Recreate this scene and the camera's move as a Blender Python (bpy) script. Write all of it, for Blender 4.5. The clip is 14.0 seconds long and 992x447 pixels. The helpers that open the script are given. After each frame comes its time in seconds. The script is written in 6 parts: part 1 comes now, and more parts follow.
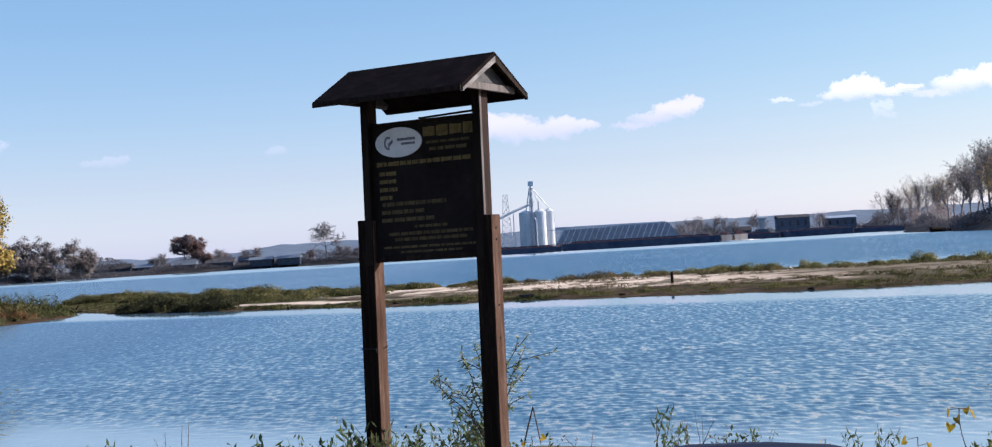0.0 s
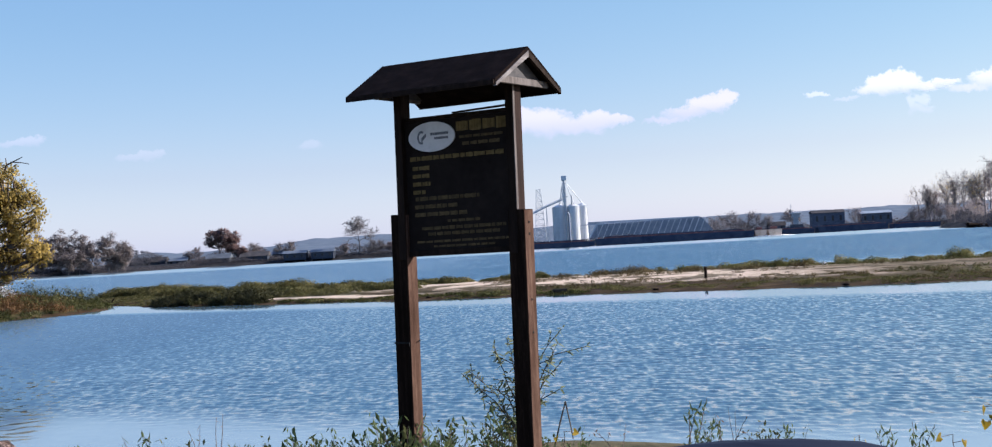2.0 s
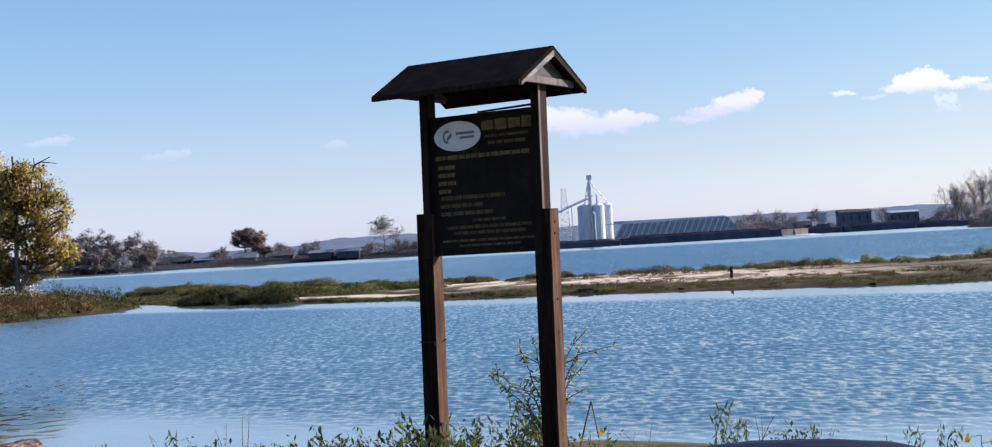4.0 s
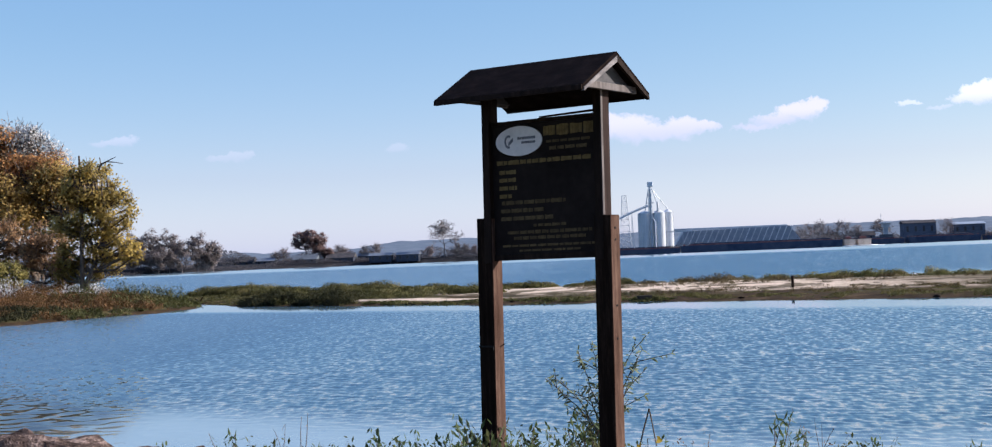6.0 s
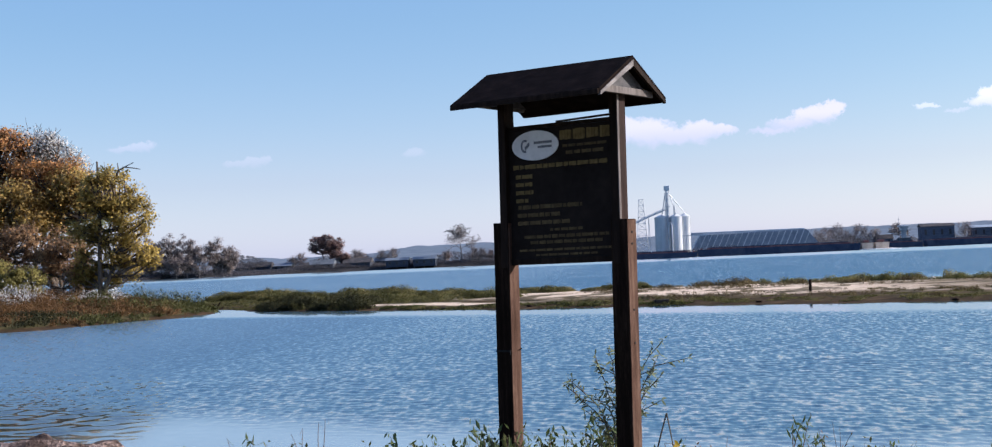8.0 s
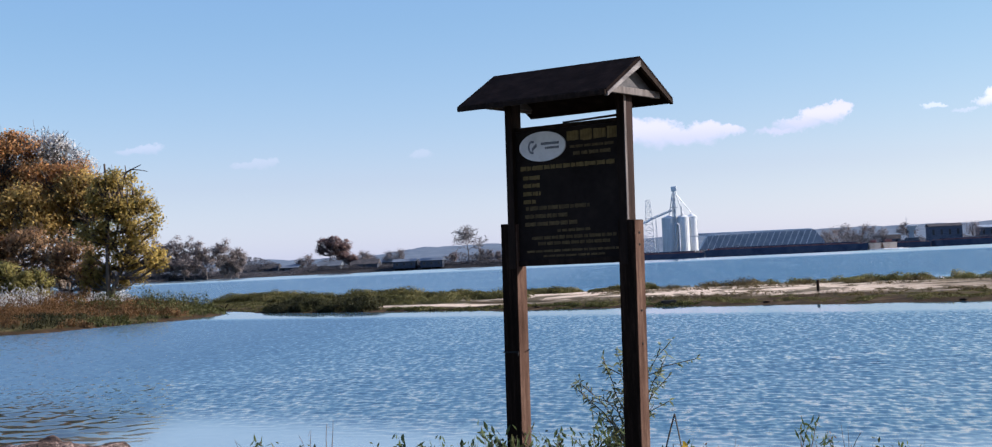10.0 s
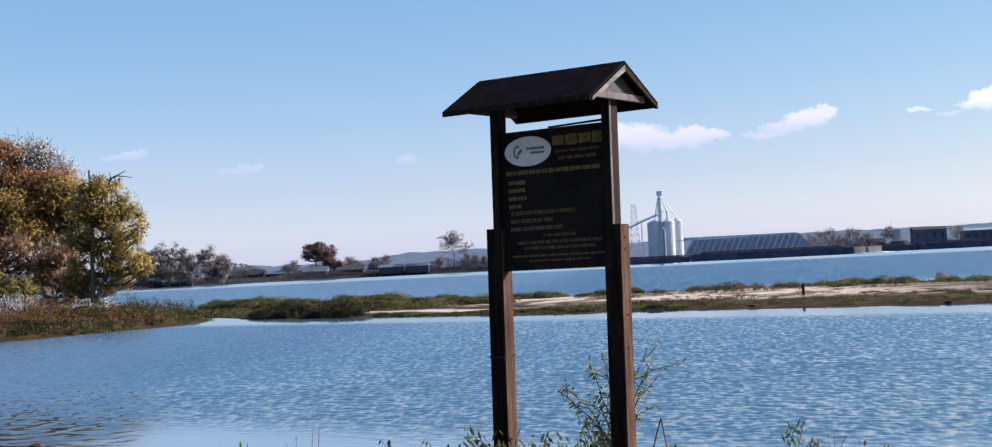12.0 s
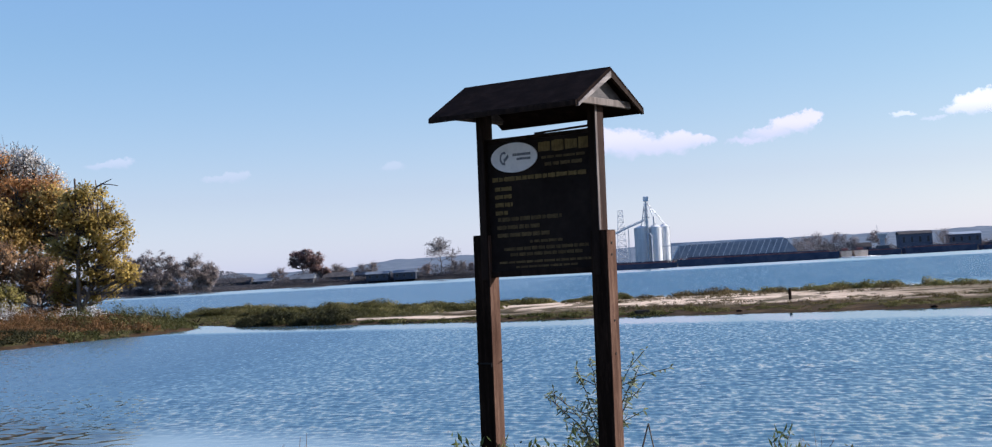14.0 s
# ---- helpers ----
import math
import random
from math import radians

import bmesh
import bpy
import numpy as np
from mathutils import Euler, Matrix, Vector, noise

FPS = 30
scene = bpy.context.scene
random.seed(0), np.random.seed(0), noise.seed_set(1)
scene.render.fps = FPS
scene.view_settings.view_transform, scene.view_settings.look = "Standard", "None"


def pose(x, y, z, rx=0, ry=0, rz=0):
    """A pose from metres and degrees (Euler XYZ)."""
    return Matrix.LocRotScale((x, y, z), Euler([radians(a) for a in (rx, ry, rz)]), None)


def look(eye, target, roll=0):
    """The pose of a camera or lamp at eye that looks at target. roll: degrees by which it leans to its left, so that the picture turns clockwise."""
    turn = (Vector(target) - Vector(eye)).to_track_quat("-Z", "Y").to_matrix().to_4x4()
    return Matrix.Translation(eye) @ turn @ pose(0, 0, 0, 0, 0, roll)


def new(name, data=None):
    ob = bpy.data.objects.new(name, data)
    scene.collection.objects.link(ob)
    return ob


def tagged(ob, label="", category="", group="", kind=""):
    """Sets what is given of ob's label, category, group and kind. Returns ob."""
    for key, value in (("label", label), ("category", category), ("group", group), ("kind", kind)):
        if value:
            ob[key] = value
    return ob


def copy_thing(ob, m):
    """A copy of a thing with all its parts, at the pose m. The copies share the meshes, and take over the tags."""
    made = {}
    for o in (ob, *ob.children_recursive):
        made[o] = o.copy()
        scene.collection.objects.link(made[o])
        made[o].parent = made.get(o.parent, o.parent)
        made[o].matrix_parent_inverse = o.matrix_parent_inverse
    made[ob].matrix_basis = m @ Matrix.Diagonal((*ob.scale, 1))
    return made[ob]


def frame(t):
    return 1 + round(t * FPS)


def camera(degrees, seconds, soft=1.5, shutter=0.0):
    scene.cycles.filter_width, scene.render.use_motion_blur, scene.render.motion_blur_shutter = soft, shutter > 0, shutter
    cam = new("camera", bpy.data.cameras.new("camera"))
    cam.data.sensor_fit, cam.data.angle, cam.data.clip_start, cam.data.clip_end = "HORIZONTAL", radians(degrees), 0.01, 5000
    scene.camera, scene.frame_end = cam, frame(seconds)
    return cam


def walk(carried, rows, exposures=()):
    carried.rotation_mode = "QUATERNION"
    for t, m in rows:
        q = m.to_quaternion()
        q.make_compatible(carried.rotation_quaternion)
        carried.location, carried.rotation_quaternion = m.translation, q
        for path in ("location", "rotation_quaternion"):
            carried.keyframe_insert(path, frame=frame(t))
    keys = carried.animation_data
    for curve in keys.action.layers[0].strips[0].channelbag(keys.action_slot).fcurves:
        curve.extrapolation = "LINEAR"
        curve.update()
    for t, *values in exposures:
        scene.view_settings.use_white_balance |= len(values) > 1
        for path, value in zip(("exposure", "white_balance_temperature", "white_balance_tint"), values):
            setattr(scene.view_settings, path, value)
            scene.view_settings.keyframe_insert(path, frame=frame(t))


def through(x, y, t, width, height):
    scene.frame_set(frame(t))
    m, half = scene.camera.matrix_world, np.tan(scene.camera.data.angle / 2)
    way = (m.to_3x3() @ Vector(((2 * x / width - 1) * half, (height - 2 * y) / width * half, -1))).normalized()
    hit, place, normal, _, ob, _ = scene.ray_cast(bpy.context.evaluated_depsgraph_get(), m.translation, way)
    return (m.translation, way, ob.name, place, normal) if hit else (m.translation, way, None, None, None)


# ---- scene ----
# ---------------------------------------------------------------- camera
cam = camera(38.5, 14.0, soft=1.2)
PATH = (
    (0.0, 0.0000, 0.0000, 1.9000, 0.000, 1.097, 3.400),
    (0.5, 0.0020, -0.0020, 1.9003, 0.233, 1.142, 3.428),
    (1.0, 0.0020, -0.0020, 1.9005, 0.647, 1.067, 3.372),
    (1.5, 0.0020, -0.0020, 1.9005, 1.023, 1.000, 3.270),
    (2.0, 0.0015, -0.0020, 1.9005, 1.337, 0.950, 3.225),
    (4.3, -0.0021, 0.0000, 1.9004, 2.702, 0.995, 3.066),
    (4.5, -0.0030, 0.0008, 1.8998, 3.194, 1.038, 2.732),
    (5.0, -0.0028, 0.0011, 1.9000, 4.266, 1.183, 2.250),
    (5.5, -0.0036, 0.0010, 1.8996, 4.571, 1.272, 2.278),
    (6.0, -0.0040, 0.0020, 1.8996, 4.747, 1.307, 2.314),
    (6.5, -0.0040, 0.0018, 1.9000, 4.948, 1.357, 2.371),
    (7.0, -0.0045, 0.0005, 1.8999, 5.126, 1.416, 2.351),
    (7.5, -0.0036, 0.0008, 1.9000, 5.300, 1.456, 2.411),
    (8.0, -0.0036, 0.0015, 1.9000, 5.423, 1.514, 2.459),
    (10.5, -0.0055, 0.0000, 1.9003, 5.774, 1.589, 2.660),
    (11.0, -0.0045, 0.0008, 1.9000, 5.806, 1.635, 2.714),
    (11.5, -0.0045, 0.0008, 1.8990, 5.699, 1.721, 2.788),
    (12.0, -0.0045, 0.0020, 1.8997, 5.146, 1.750, 2.839),
    (12.5, -0.0038, 0.0018, 1.9000, 4.480, 1.803, 2.996),
    (13.0, -0.0035, 0.0015, 1.8997, 4.251, 1.908, 3.036),
    (13.5, -0.0035, 0.0018, 1.8994, 4.650, 1.926, 3.089),
    (14.0, -0.0030, 0.0018, 1.8995, 4.628, 1.976, 3.145),
)
walk(cam, [(t, pose(x, y, z, 90 + pitch, roll, yaw)) for t, x, y, z, yaw, pitch, roll in PATH],
     exposures=((0.0, 0.96, 5700, 15), (14.0, 0.89, 5700, 15)))

# ---------------------------------------------------------------- light
SUN_AZ, SUN_EL = 81.0, 28.0
world = bpy.data.worlds.new("sky")
scene.world = world
world.use_nodes = True
wn = world.node_tree.nodes
sky = wn.new("ShaderNodeTexSky")
sky.sky_type = "NISHITA"
sky.sun_disc = False
sky.sun_elevation = radians(SUN_EL)
sky.sun_rotation = radians(SUN_AZ)
sky.altitude = 150
sky.air_density = 1.0
sky.dust_density = 0.8
sky.ozone_density = 2.6
wn["Background"].inputs["Strength"].default_value = 0.07
# thin even haze over a clear sky
deep = wn.new("ShaderNodeHueSaturation")
deep.inputs["Saturation"].default_value = 1.2
thin = wn.new("ShaderNodeMix")
thin.data_type, thin.blend_type = "RGBA", "MULTIPLY"
thin.inputs["Factor"].default_value = 1.0
thin.inputs[7].default_value = (1.13, 0.925, 0.40, 1)
haze = wn.new("ShaderNodeMix")
haze.data_type, haze.blend_type = "RGBA", "ADD"
haze.inputs["Factor"].default_value = 1.0
haze.inputs[7].default_value = (0.90, 1.42, 3.85, 1)
world.node_tree.links.new(sky.outputs[0], deep.inputs["Color"])
world.node_tree.links.new(deep.outputs[0], thin.inputs[6])
world.node_tree.links.new(thin.outputs[2], haze.inputs[6])
# the haze pales towards the horizon
up = wn.new("ShaderNodeTexCoord")
rise = wn.new("ShaderNodeSeparateXYZ")
veil = wn.new("ShaderNodeValToRGB")
low = wn.new("ShaderNodeMix")
low.data_type, low.blend_type = "RGBA", "MULTIPLY"
low.inputs["Factor"].default_value = 1.0
for place, tint in ((0.01, (1.05, 1.10, 1.13)), (0.06, (0.95, 0.915, 0.985)), (0.17, (0.885, 0.905, 0.91)), (0.5, (0.95, 0.95, 0.95))):
    stop = veil.color_ramp.elements.new(place)
    stop.color = (*tint, 1)
veil.color_ramp.elements.remove(veil.color_ramp.elements[0])
veil.color_ramp.elements.remove(veil.color_ramp.elements[-1])
world.node_tree.links.new(up.outputs["Generated"], rise.inputs[0])
world.node_tree.links.new(rise.outputs["Z"], veil.inputs[0])
world.node_tree.links.new(haze.outputs[2], low.inputs[6])
world.node_tree.links.new(veil.outputs[0], low.inputs[7])
world.node_tree.links.new(low.outputs[2], wn["Background"].inputs["Color"])

lamp = bpy.data.lights.new("sun", "SUN")
lamp.energy, lamp.angle, lamp.color = 5.0, radians(0.53), (1.0, 0.87, 0.70)
sun = new("sun", lamp)
sa, se = radians(SUN_AZ), radians(SUN_EL)
sun.matrix_world = look((400 * math.sin(sa) * math.cos(se), 400 * math.cos(sa) * math.cos(se), 400 * math.sin(se)), (0, 0, 0))


# ---------------------------------------------------------------- materials
def node_mat(name):
    m = bpy.data.materials.new(name)
    m.use_nodes = True
    nt = m.node_tree
    return m, nt, nt.nodes, nt.links, nt.nodes["Principled BSDF"]


def ramp(nt, fac, stops):
    r = nt.nodes.new("ShaderNodeValToRGB")
    while len(r.color_ramp.elements) < len(stops):
        r.color_ramp.elements.new(0.5)
    for e, (p, c) in zip(r.color_ramp.elements, stops):
        e.position, e.color = p, (*c, 1)
    nt.links.new(fac, r.inputs[0])
    return r.outputs[0]


def noise_tex(nt, co, scale, detail=5, rough=0.6, stretch=None):
    if stretch:
        mp = nt.nodes.new("ShaderNodeMapping")
        mp.inputs["Scale"].default_value = stretch
        nt.links.new(co, mp.inputs[0])
        co = mp.outputs[0]
    n = nt.nodes.new("ShaderNodeTexNoise")
    n.inputs["Scale"].default_value, n.inputs["Detail"].default_value, n.inputs["Roughness"].default_value = scale, detail, rough
    nt.links.new(co, n.inputs["Vector"])
    return n.outputs[0]


def mathn(nt, op, a, b=0.5, clamp=False):
    n = nt.nodes.new("ShaderNodeMath")
    n.operation, n.use_clamp = op, clamp
    for k, v in ((0, a), (1, b)):
        if isinstance(v, (int, float)):
            n.inputs[k].default_value = v
        else:
            nt.links.new(v, n.inputs[k])
    return n.outputs[0]


def span(nt, v, lo, hi):
    n = nt.nodes.new("ShaderNodeMapRange")
    n.interpolation_type = "SMOOTHSTEP"
    n.inputs["From Min"].default_value, n.inputs["From Max"].default_value = lo, hi
    nt.links.new(v, n.inputs["Value"])
    return n.outputs[0]


def mixc(nt, fac, a, b, mode="MIX"):
    n = nt.nodes.new("ShaderNodeMix")
    n.data_type, n.blend_type = "RGBA", mode
    if isinstance(fac, (int, float)):
        n.inputs["Factor"].default_value = fac
    else:
        nt.links.new(fac, n.inputs["Factor"])
    for k, v in ((6, a), (7, b)):
        if isinstance(v, tuple):
            n.inputs[k].default_value = (*v, 1)
        else:
            nt.links.new(v, n.inputs[k])
    return n.outputs[2]


def bump(nt, height, dist, bsdf, strength=1.0):
    b = nt.nodes.new("ShaderNodeBump")
    b.inputs["Distance"].default_value, b.inputs["Strength"].default_value = dist, strength
    nt.links.new(height, b.inputs["Height"])
    nt.links.new(b.outputs[0], bsdf.inputs["Normal"])


def coords(nt, kind="Object"):
    return nt.nodes.new("ShaderNodeTexCoord").outputs[kind]


def surf(name, dark, mid, light, scale=4.0, rough=0.75, relief=0.004, stretch=None, metal=0.0, vary=0.12):
    """Worn matt surface: stains at one scale, grain at a finer one, a little random shift from thing to thing."""
    m, nt, n, l, p = node_mat(name)
    co = coords(nt)
    a = noise_tex(nt, co, scale, 4, 0.6, stretch)
    b = noise_tex(nt, co, scale * 9, 3, 0.6, stretch)
    f = mathn(nt, "ADD", mathn(nt, "MULTIPLY", a, 0.65), mathn(nt, "MULTIPLY", b, 0.35))
    c = ramp(nt, f, ((0.34, dark), (0.5, mid), (0.66, light)))
    inf = n.new("ShaderNodeObjectInfo")
    hs = n.new("ShaderNodeHueSaturation")
    l.new(c, hs.inputs["Color"])
    l.new(mathn(nt, "ADD", mathn(nt, "MULTIPLY", inf.outputs["Random"], vary * 2), 1 - vary), hs.inputs["Value"])
    l.new(hs.outputs[0], p.inputs["Base Color"])
    p.inputs["Roughness"].default_value, p.inputs["Metallic"].default_value = rough, metal
    p.inputs["Specular IOR Level"].default_value = 0.03 if rough >= 0.85 else 0.10 if rough > 0.65 else 0.4
    l.new(mathn(nt, "ADD", mathn(nt, "MULTIPLY", b, 0.2), rough - 0.1), p.inputs["Roughness"])
    if relief:
        bump(nt, f, relief, p)
    return m


def leaf(name, a, b, c, through=0.45):
    """Leaves: colour from leaf to leaf, light passing through the blade."""
    m, nt, n, l, p = node_mat(name)
    g = n.new("ShaderNodeNewGeometry")
    big = noise_tex(nt, coords(nt), 0.75, 3)
    f = mathn(nt, "ADD", mathn(nt, "MULTIPLY", g.outputs["Random Per Island"], 0.07), mathn(nt, "SUBTRACT", mathn(nt, "MULTIPLY", big, 1.3), 0.22))
    col = ramp(nt, f, ((0.25, a), (0.5, b), (0.78, c)))
    l.new(col, p.inputs["Base Color"])
    p.inputs["Roughness"].default_value = 0.7
    p.inputs["Specular IOR Level"].default_value = 0.15
    t = n.new("ShaderNodeBsdfTranslucent")
    l.new(col, t.inputs[0])
    mx = n.new("ShaderNodeMixShader")
    mx.inputs[0].default_value = through
    l.new(p.outputs[0], mx.inputs[1])
    l.new(t.outputs[0], mx.inputs[2])
    l.new(mx.outputs[0], n["Material Output"].inputs[0])
    return m


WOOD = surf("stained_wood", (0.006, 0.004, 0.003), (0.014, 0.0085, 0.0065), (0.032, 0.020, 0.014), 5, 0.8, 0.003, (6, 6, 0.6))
# sunlit copy of the post wood: sunlight on its side put into the colour
LITWOOD = surf("sunlit_tone_wood", (0.038, 0.021, 0.015), (0.081, 0.048, 0.036), (0.151, 0.097, 0.073), 5, 0.85, 0.004, (6, 6, 0.6))
# post wood darkened to the tone of its shaded front
WOOD_POST = surf("weathered_post_wood", (0.005, 0.0032, 0.0024), (0.012, 0.0075, 0.0055), (0.034, 0.021, 0.015), 5, 0.85, 0.004, (6, 6, 0.6))
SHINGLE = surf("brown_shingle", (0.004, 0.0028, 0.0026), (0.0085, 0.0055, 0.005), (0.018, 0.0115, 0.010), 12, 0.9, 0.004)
GREYWOOD = surf("grey_painted_wood", (0.09, 0.083, 0.085), (0.165, 0.152, 0.152), (0.30, 0.28, 0.275), 6, 0.8, 0.002, (1, 1, 5))
REDWOOD = surf("reddish_post_wood", (0.010, 0.006, 0.005), (0.021, 0.012, 0.010), (0.042, 0.025, 0.021), 6, 0.8, 0.002, (6, 6, 0.6))
DULLWOOD = surf("greyish_post_wood", (0.07, 0.06, 0.058), (0.12, 0.106, 0.102), (0.19, 0.17, 0.163), 6, 0.8, 0.002, (6, 6, 0.6))
GABLE = surf("dull_grey_gable_wood", (0.045, 0.044, 0.047), (0.075, 0.073, 0.077), (0.12, 0.115, 0.118), 6, 0.8, 0.002, (1, 1, 5))
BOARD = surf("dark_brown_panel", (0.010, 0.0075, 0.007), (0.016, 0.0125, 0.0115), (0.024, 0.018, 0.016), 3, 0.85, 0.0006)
GOLD = surf("ochre_lettering", (0.085, 0.058, 0.024), (0.135, 0.095, 0.038), (0.19, 0.135, 0.055), 30, 0.8, 0)
FADED = surf("faded_ochre_lettering", (0.050, 0.036, 0.019), (0.085, 0.060, 0.030), (0.125, 0.090, 0.042), 30, 0.8, 0)
OVAL = surf("off_white_plate", (0.55, 0.53, 0.53), (0.68, 0.65, 0.65), (0.76, 0.73, 0.73), 4, 0.6, 0)
INK = surf("grey_blue_ink", (0.07, 0.07, 0.09), (0.12, 0.12, 0.145), (0.20, 0.20, 0.23), 20, 0.6, 0)
STEEL = surf("galvanised_steel", (0.44, 0.46, 0.49), (0.55, 0.57, 0.60), (0.64, 0.65, 0.67), 0.5, 0.55, 0.0, (1, 1, 0.2), 0.15)
ROOFTIN = surf("grey_roof_sheet", (0.260, 0.299, 0.347), (0.366, 0.402, 0.459), (0.472, 0.506, 0.549), 0.2, 0.5, 0.0)
# dark steel raised and blued, distance haze put into the colour
HULL = surf("dark_barge_steel", (0.024, 0.034, 0.065), (0.046, 0.058, 0.096), (0.081, 0.086, 0.116), 0.25, 0.7, 0.0)
TAN = surf("tan_hull_paint", (0.35, 0.26, 0.19), (0.52, 0.40, 0.30), (0.62, 0.50, 0.40), 0.4, 0.7, 0.0)
RUST = surf("rust_red_steel", (0.09, 0.045, 0.048), (0.17, 0.09, 0.09), (0.26, 0.16, 0.155), 0.8, 0.8, 0.0)
FOAM = surf("white_foam", (0.7, 0.72, 0.75), (0.8, 0.82, 0.84), (0.88, 0.9, 0.9), 1.5, 0.9, 0.05)
SIDING = surf("blue_grey_siding", (0.05, 0.060, 0.078), (0.08, 0.091, 0.112), (0.12, 0.132, 0.152), 0.5, 0.8, 0.0, (1, 1, 6))
BROWNSIDING = surf("brown_siding", (0.09, 0.06, 0.05), (0.15, 0.10, 0.085), (0.30, 0.20, 0.16), 0.3, 0.8, 0.0, (1, 1, 6))
PALESIDING = surf("pale_siding", (0.45, 0.46, 0.48), (0.58, 0.58, 0.60), (0.68, 0.68, 0.68), 0.3, 0.8, 0.0)
# next two sidings raised in tone, air haze over the river put into them
INKBLUE = surf("deep_blue_siding", (0.026, 0.034, 0.053), (0.043, 0.052, 0.075), (0.072, 0.083, 0.107), 0.5, 0.8, 0.0, (1, 1, 6))
NAVY = surf("dark_navy_siding", (0.054, 0.068, 0.102), (0.088, 0.105, 0.145), (0.146, 0.165, 0.210), 0.5, 0.8, 0.0, (1, 1, 6))
PALEROOF = surf("pale_metal_roof", (0.168, 0.203, 0.252), (0.238, 0.273, 0.329), (0.322, 0.357, 0.406), 0.3, 0.5, 0.0)
SLATE = surf("slate_blue_roof_sheet", (0.07, 0.085, 0.11), (0.10, 0.118, 0.145), (0.14, 0.158, 0.185), 0.3, 0.6, 0.0)
DARKROOF = surf("dark_roofing", (0.035, 0.035, 0.04), (0.06, 0.058, 0.062), (0.10, 0.09, 0.09), 0.6, 0.85, 0.0)
PANE = surf("dark_window_glass", (0.02, 0.025, 0.03), (0.03, 0.035, 0.04), (0.05, 0.055, 0.06), 1, 0.15, 0.0)
BARK = surf("grey_brown_bark", (0.05, 0.04, 0.032), (0.10, 0.08, 0.065), (0.17, 0.145, 0.12), 3, 0.9, 0.01, (3, 3, 0.5))
TWIG = surf("brown_twigs", (0.085, 0.065, 0.055), (0.14, 0.11, 0.095), (0.20, 0.16, 0.14), 1.0, 0.9, 0.0)
# bark paled, with the haze of distance put into its colour
FAR_BARK = surf("hazed_far_bark", (0.118, 0.107, 0.109), (0.186, 0.168, 0.170), (0.262, 0.238, 0.234), 1.0, 0.9, 0.0)
CARPAINT = surf("dark_blue_car_paint", (0.008, 0.011, 0.024), (0.010, 0.014, 0.030), (0.012, 0.017, 0.036), 2, 0.70, 0.0)
RUBBER = surf("black_rubber", (0.012, 0.012, 0.012), (0.02, 0.02, 0.02), (0.03, 0.03, 0.03), 5, 0.8, 0.0)

LEAF_GOLD = leaf("yellow_green_leaves", (0.361, 0.277, 0.088), (0.478, 0.360, 0.110), (0.620, 0.456, 0.132), 0.72)
LEAF_RUST = leaf("orange_brown_leaves", (0.472, 0.255, 0.118), (0.598, 0.321, 0.138), (0.620, 0.394, 0.164), 0.72)
LEAF_OLIVE = leaf("dull_olive_leaves", (0.451, 0.315, 0.109), (0.577, 0.400, 0.137), (0.620, 0.488, 0.164), 0.72)
LEAF_PURPLE = leaf("dull_brown_leaves", (0.369, 0.230, 0.128), (0.476, 0.300, 0.166), (0.482, 0.379, 0.205), 0.72)
LEAF_LIME = leaf("light_green_leaves", (0.240, 0.213, 0.073), (0.334, 0.296, 0.100), (0.428, 0.370, 0.131), 0.5)
LEAF_DARK = leaf("dark_green_leaves", (0.198, 0.225, 0.126), (0.335, 0.357, 0.198), (0.534, 0.515, 0.295), 0.62)
LEAF_RED = leaf("dark_red_leaves", (0.620, 0.620, 0.620), (0.620, 0.620, 0.620), (0.620, 0.620, 0.620), 0.4)
LEAF_ORANGE = leaf("orange_leaves", (0.24, 0.12, 0.06), (0.38, 0.19, 0.085), (0.50, 0.27, 0.11), 0.5)
HERB_GREEN = leaf("green_herbs", (0.044, 0.051, 0.017), (0.094, 0.099, 0.036), (0.182, 0.163, 0.070), 0.35)
HERB_OLIVE = leaf("olive_herbs", (0.069, 0.070, 0.026), (0.131, 0.126, 0.049), (0.237, 0.202, 0.091), 0.4)
HERB_BROWN = leaf("olive_brown_herbs", (0.055, 0.045, 0.022), (0.11, 0.088, 0.044), (0.19, 0.145, 0.075), 0.3)
HERB_RIDGE = leaf("light_green_herbs", (0.085, 0.090, 0.032), (0.165, 0.165, 0.062), (0.29, 0.255, 0.115), 0.45)
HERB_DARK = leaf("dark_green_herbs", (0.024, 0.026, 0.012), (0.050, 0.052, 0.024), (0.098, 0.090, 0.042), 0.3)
HERB_SHADE = leaf("shade_toned_herbs", (0.013, 0.016, 0.007), (0.028, 0.030, 0.013), (0.062, 0.058, 0.026), 0.25)
HERB_RUST = leaf("rust_brown_herbs", (0.082, 0.049, 0.022), (0.169, 0.095, 0.043), (0.272, 0.148, 0.069), 0.35)
HERB_FRESH = leaf("fresh_weeds", (0.049, 0.074, 0.029), (0.123, 0.156, 0.061), (0.221, 0.248, 0.110), 0.4)
HERB_DRY = leaf("dry_stems", (0.16, 0.10, 0.07), (0.25, 0.17, 0.12), (0.36, 0.26, 0.2), 0.3)
# these three carry distance haze in their colour, greyer and bluer than the plants
FAR_TWIGS = leaf("hazed_far_twigs", (0.181, 0.160, 0.163), (0.289, 0.250, 0.245), (0.415, 0.352, 0.325), 0.5)
SCRUB = leaf("hazed_brown_scrub", (0.055, 0.056, 0.067), (0.100, 0.096, 0.106), (0.166, 0.150, 0.152), 0.4)
FAR_BRUSH = leaf("hazed_far_brush", (0.082, 0.084, 0.101), (0.130, 0.130, 0.145), (0.203, 0.186, 0.191), 0.45)
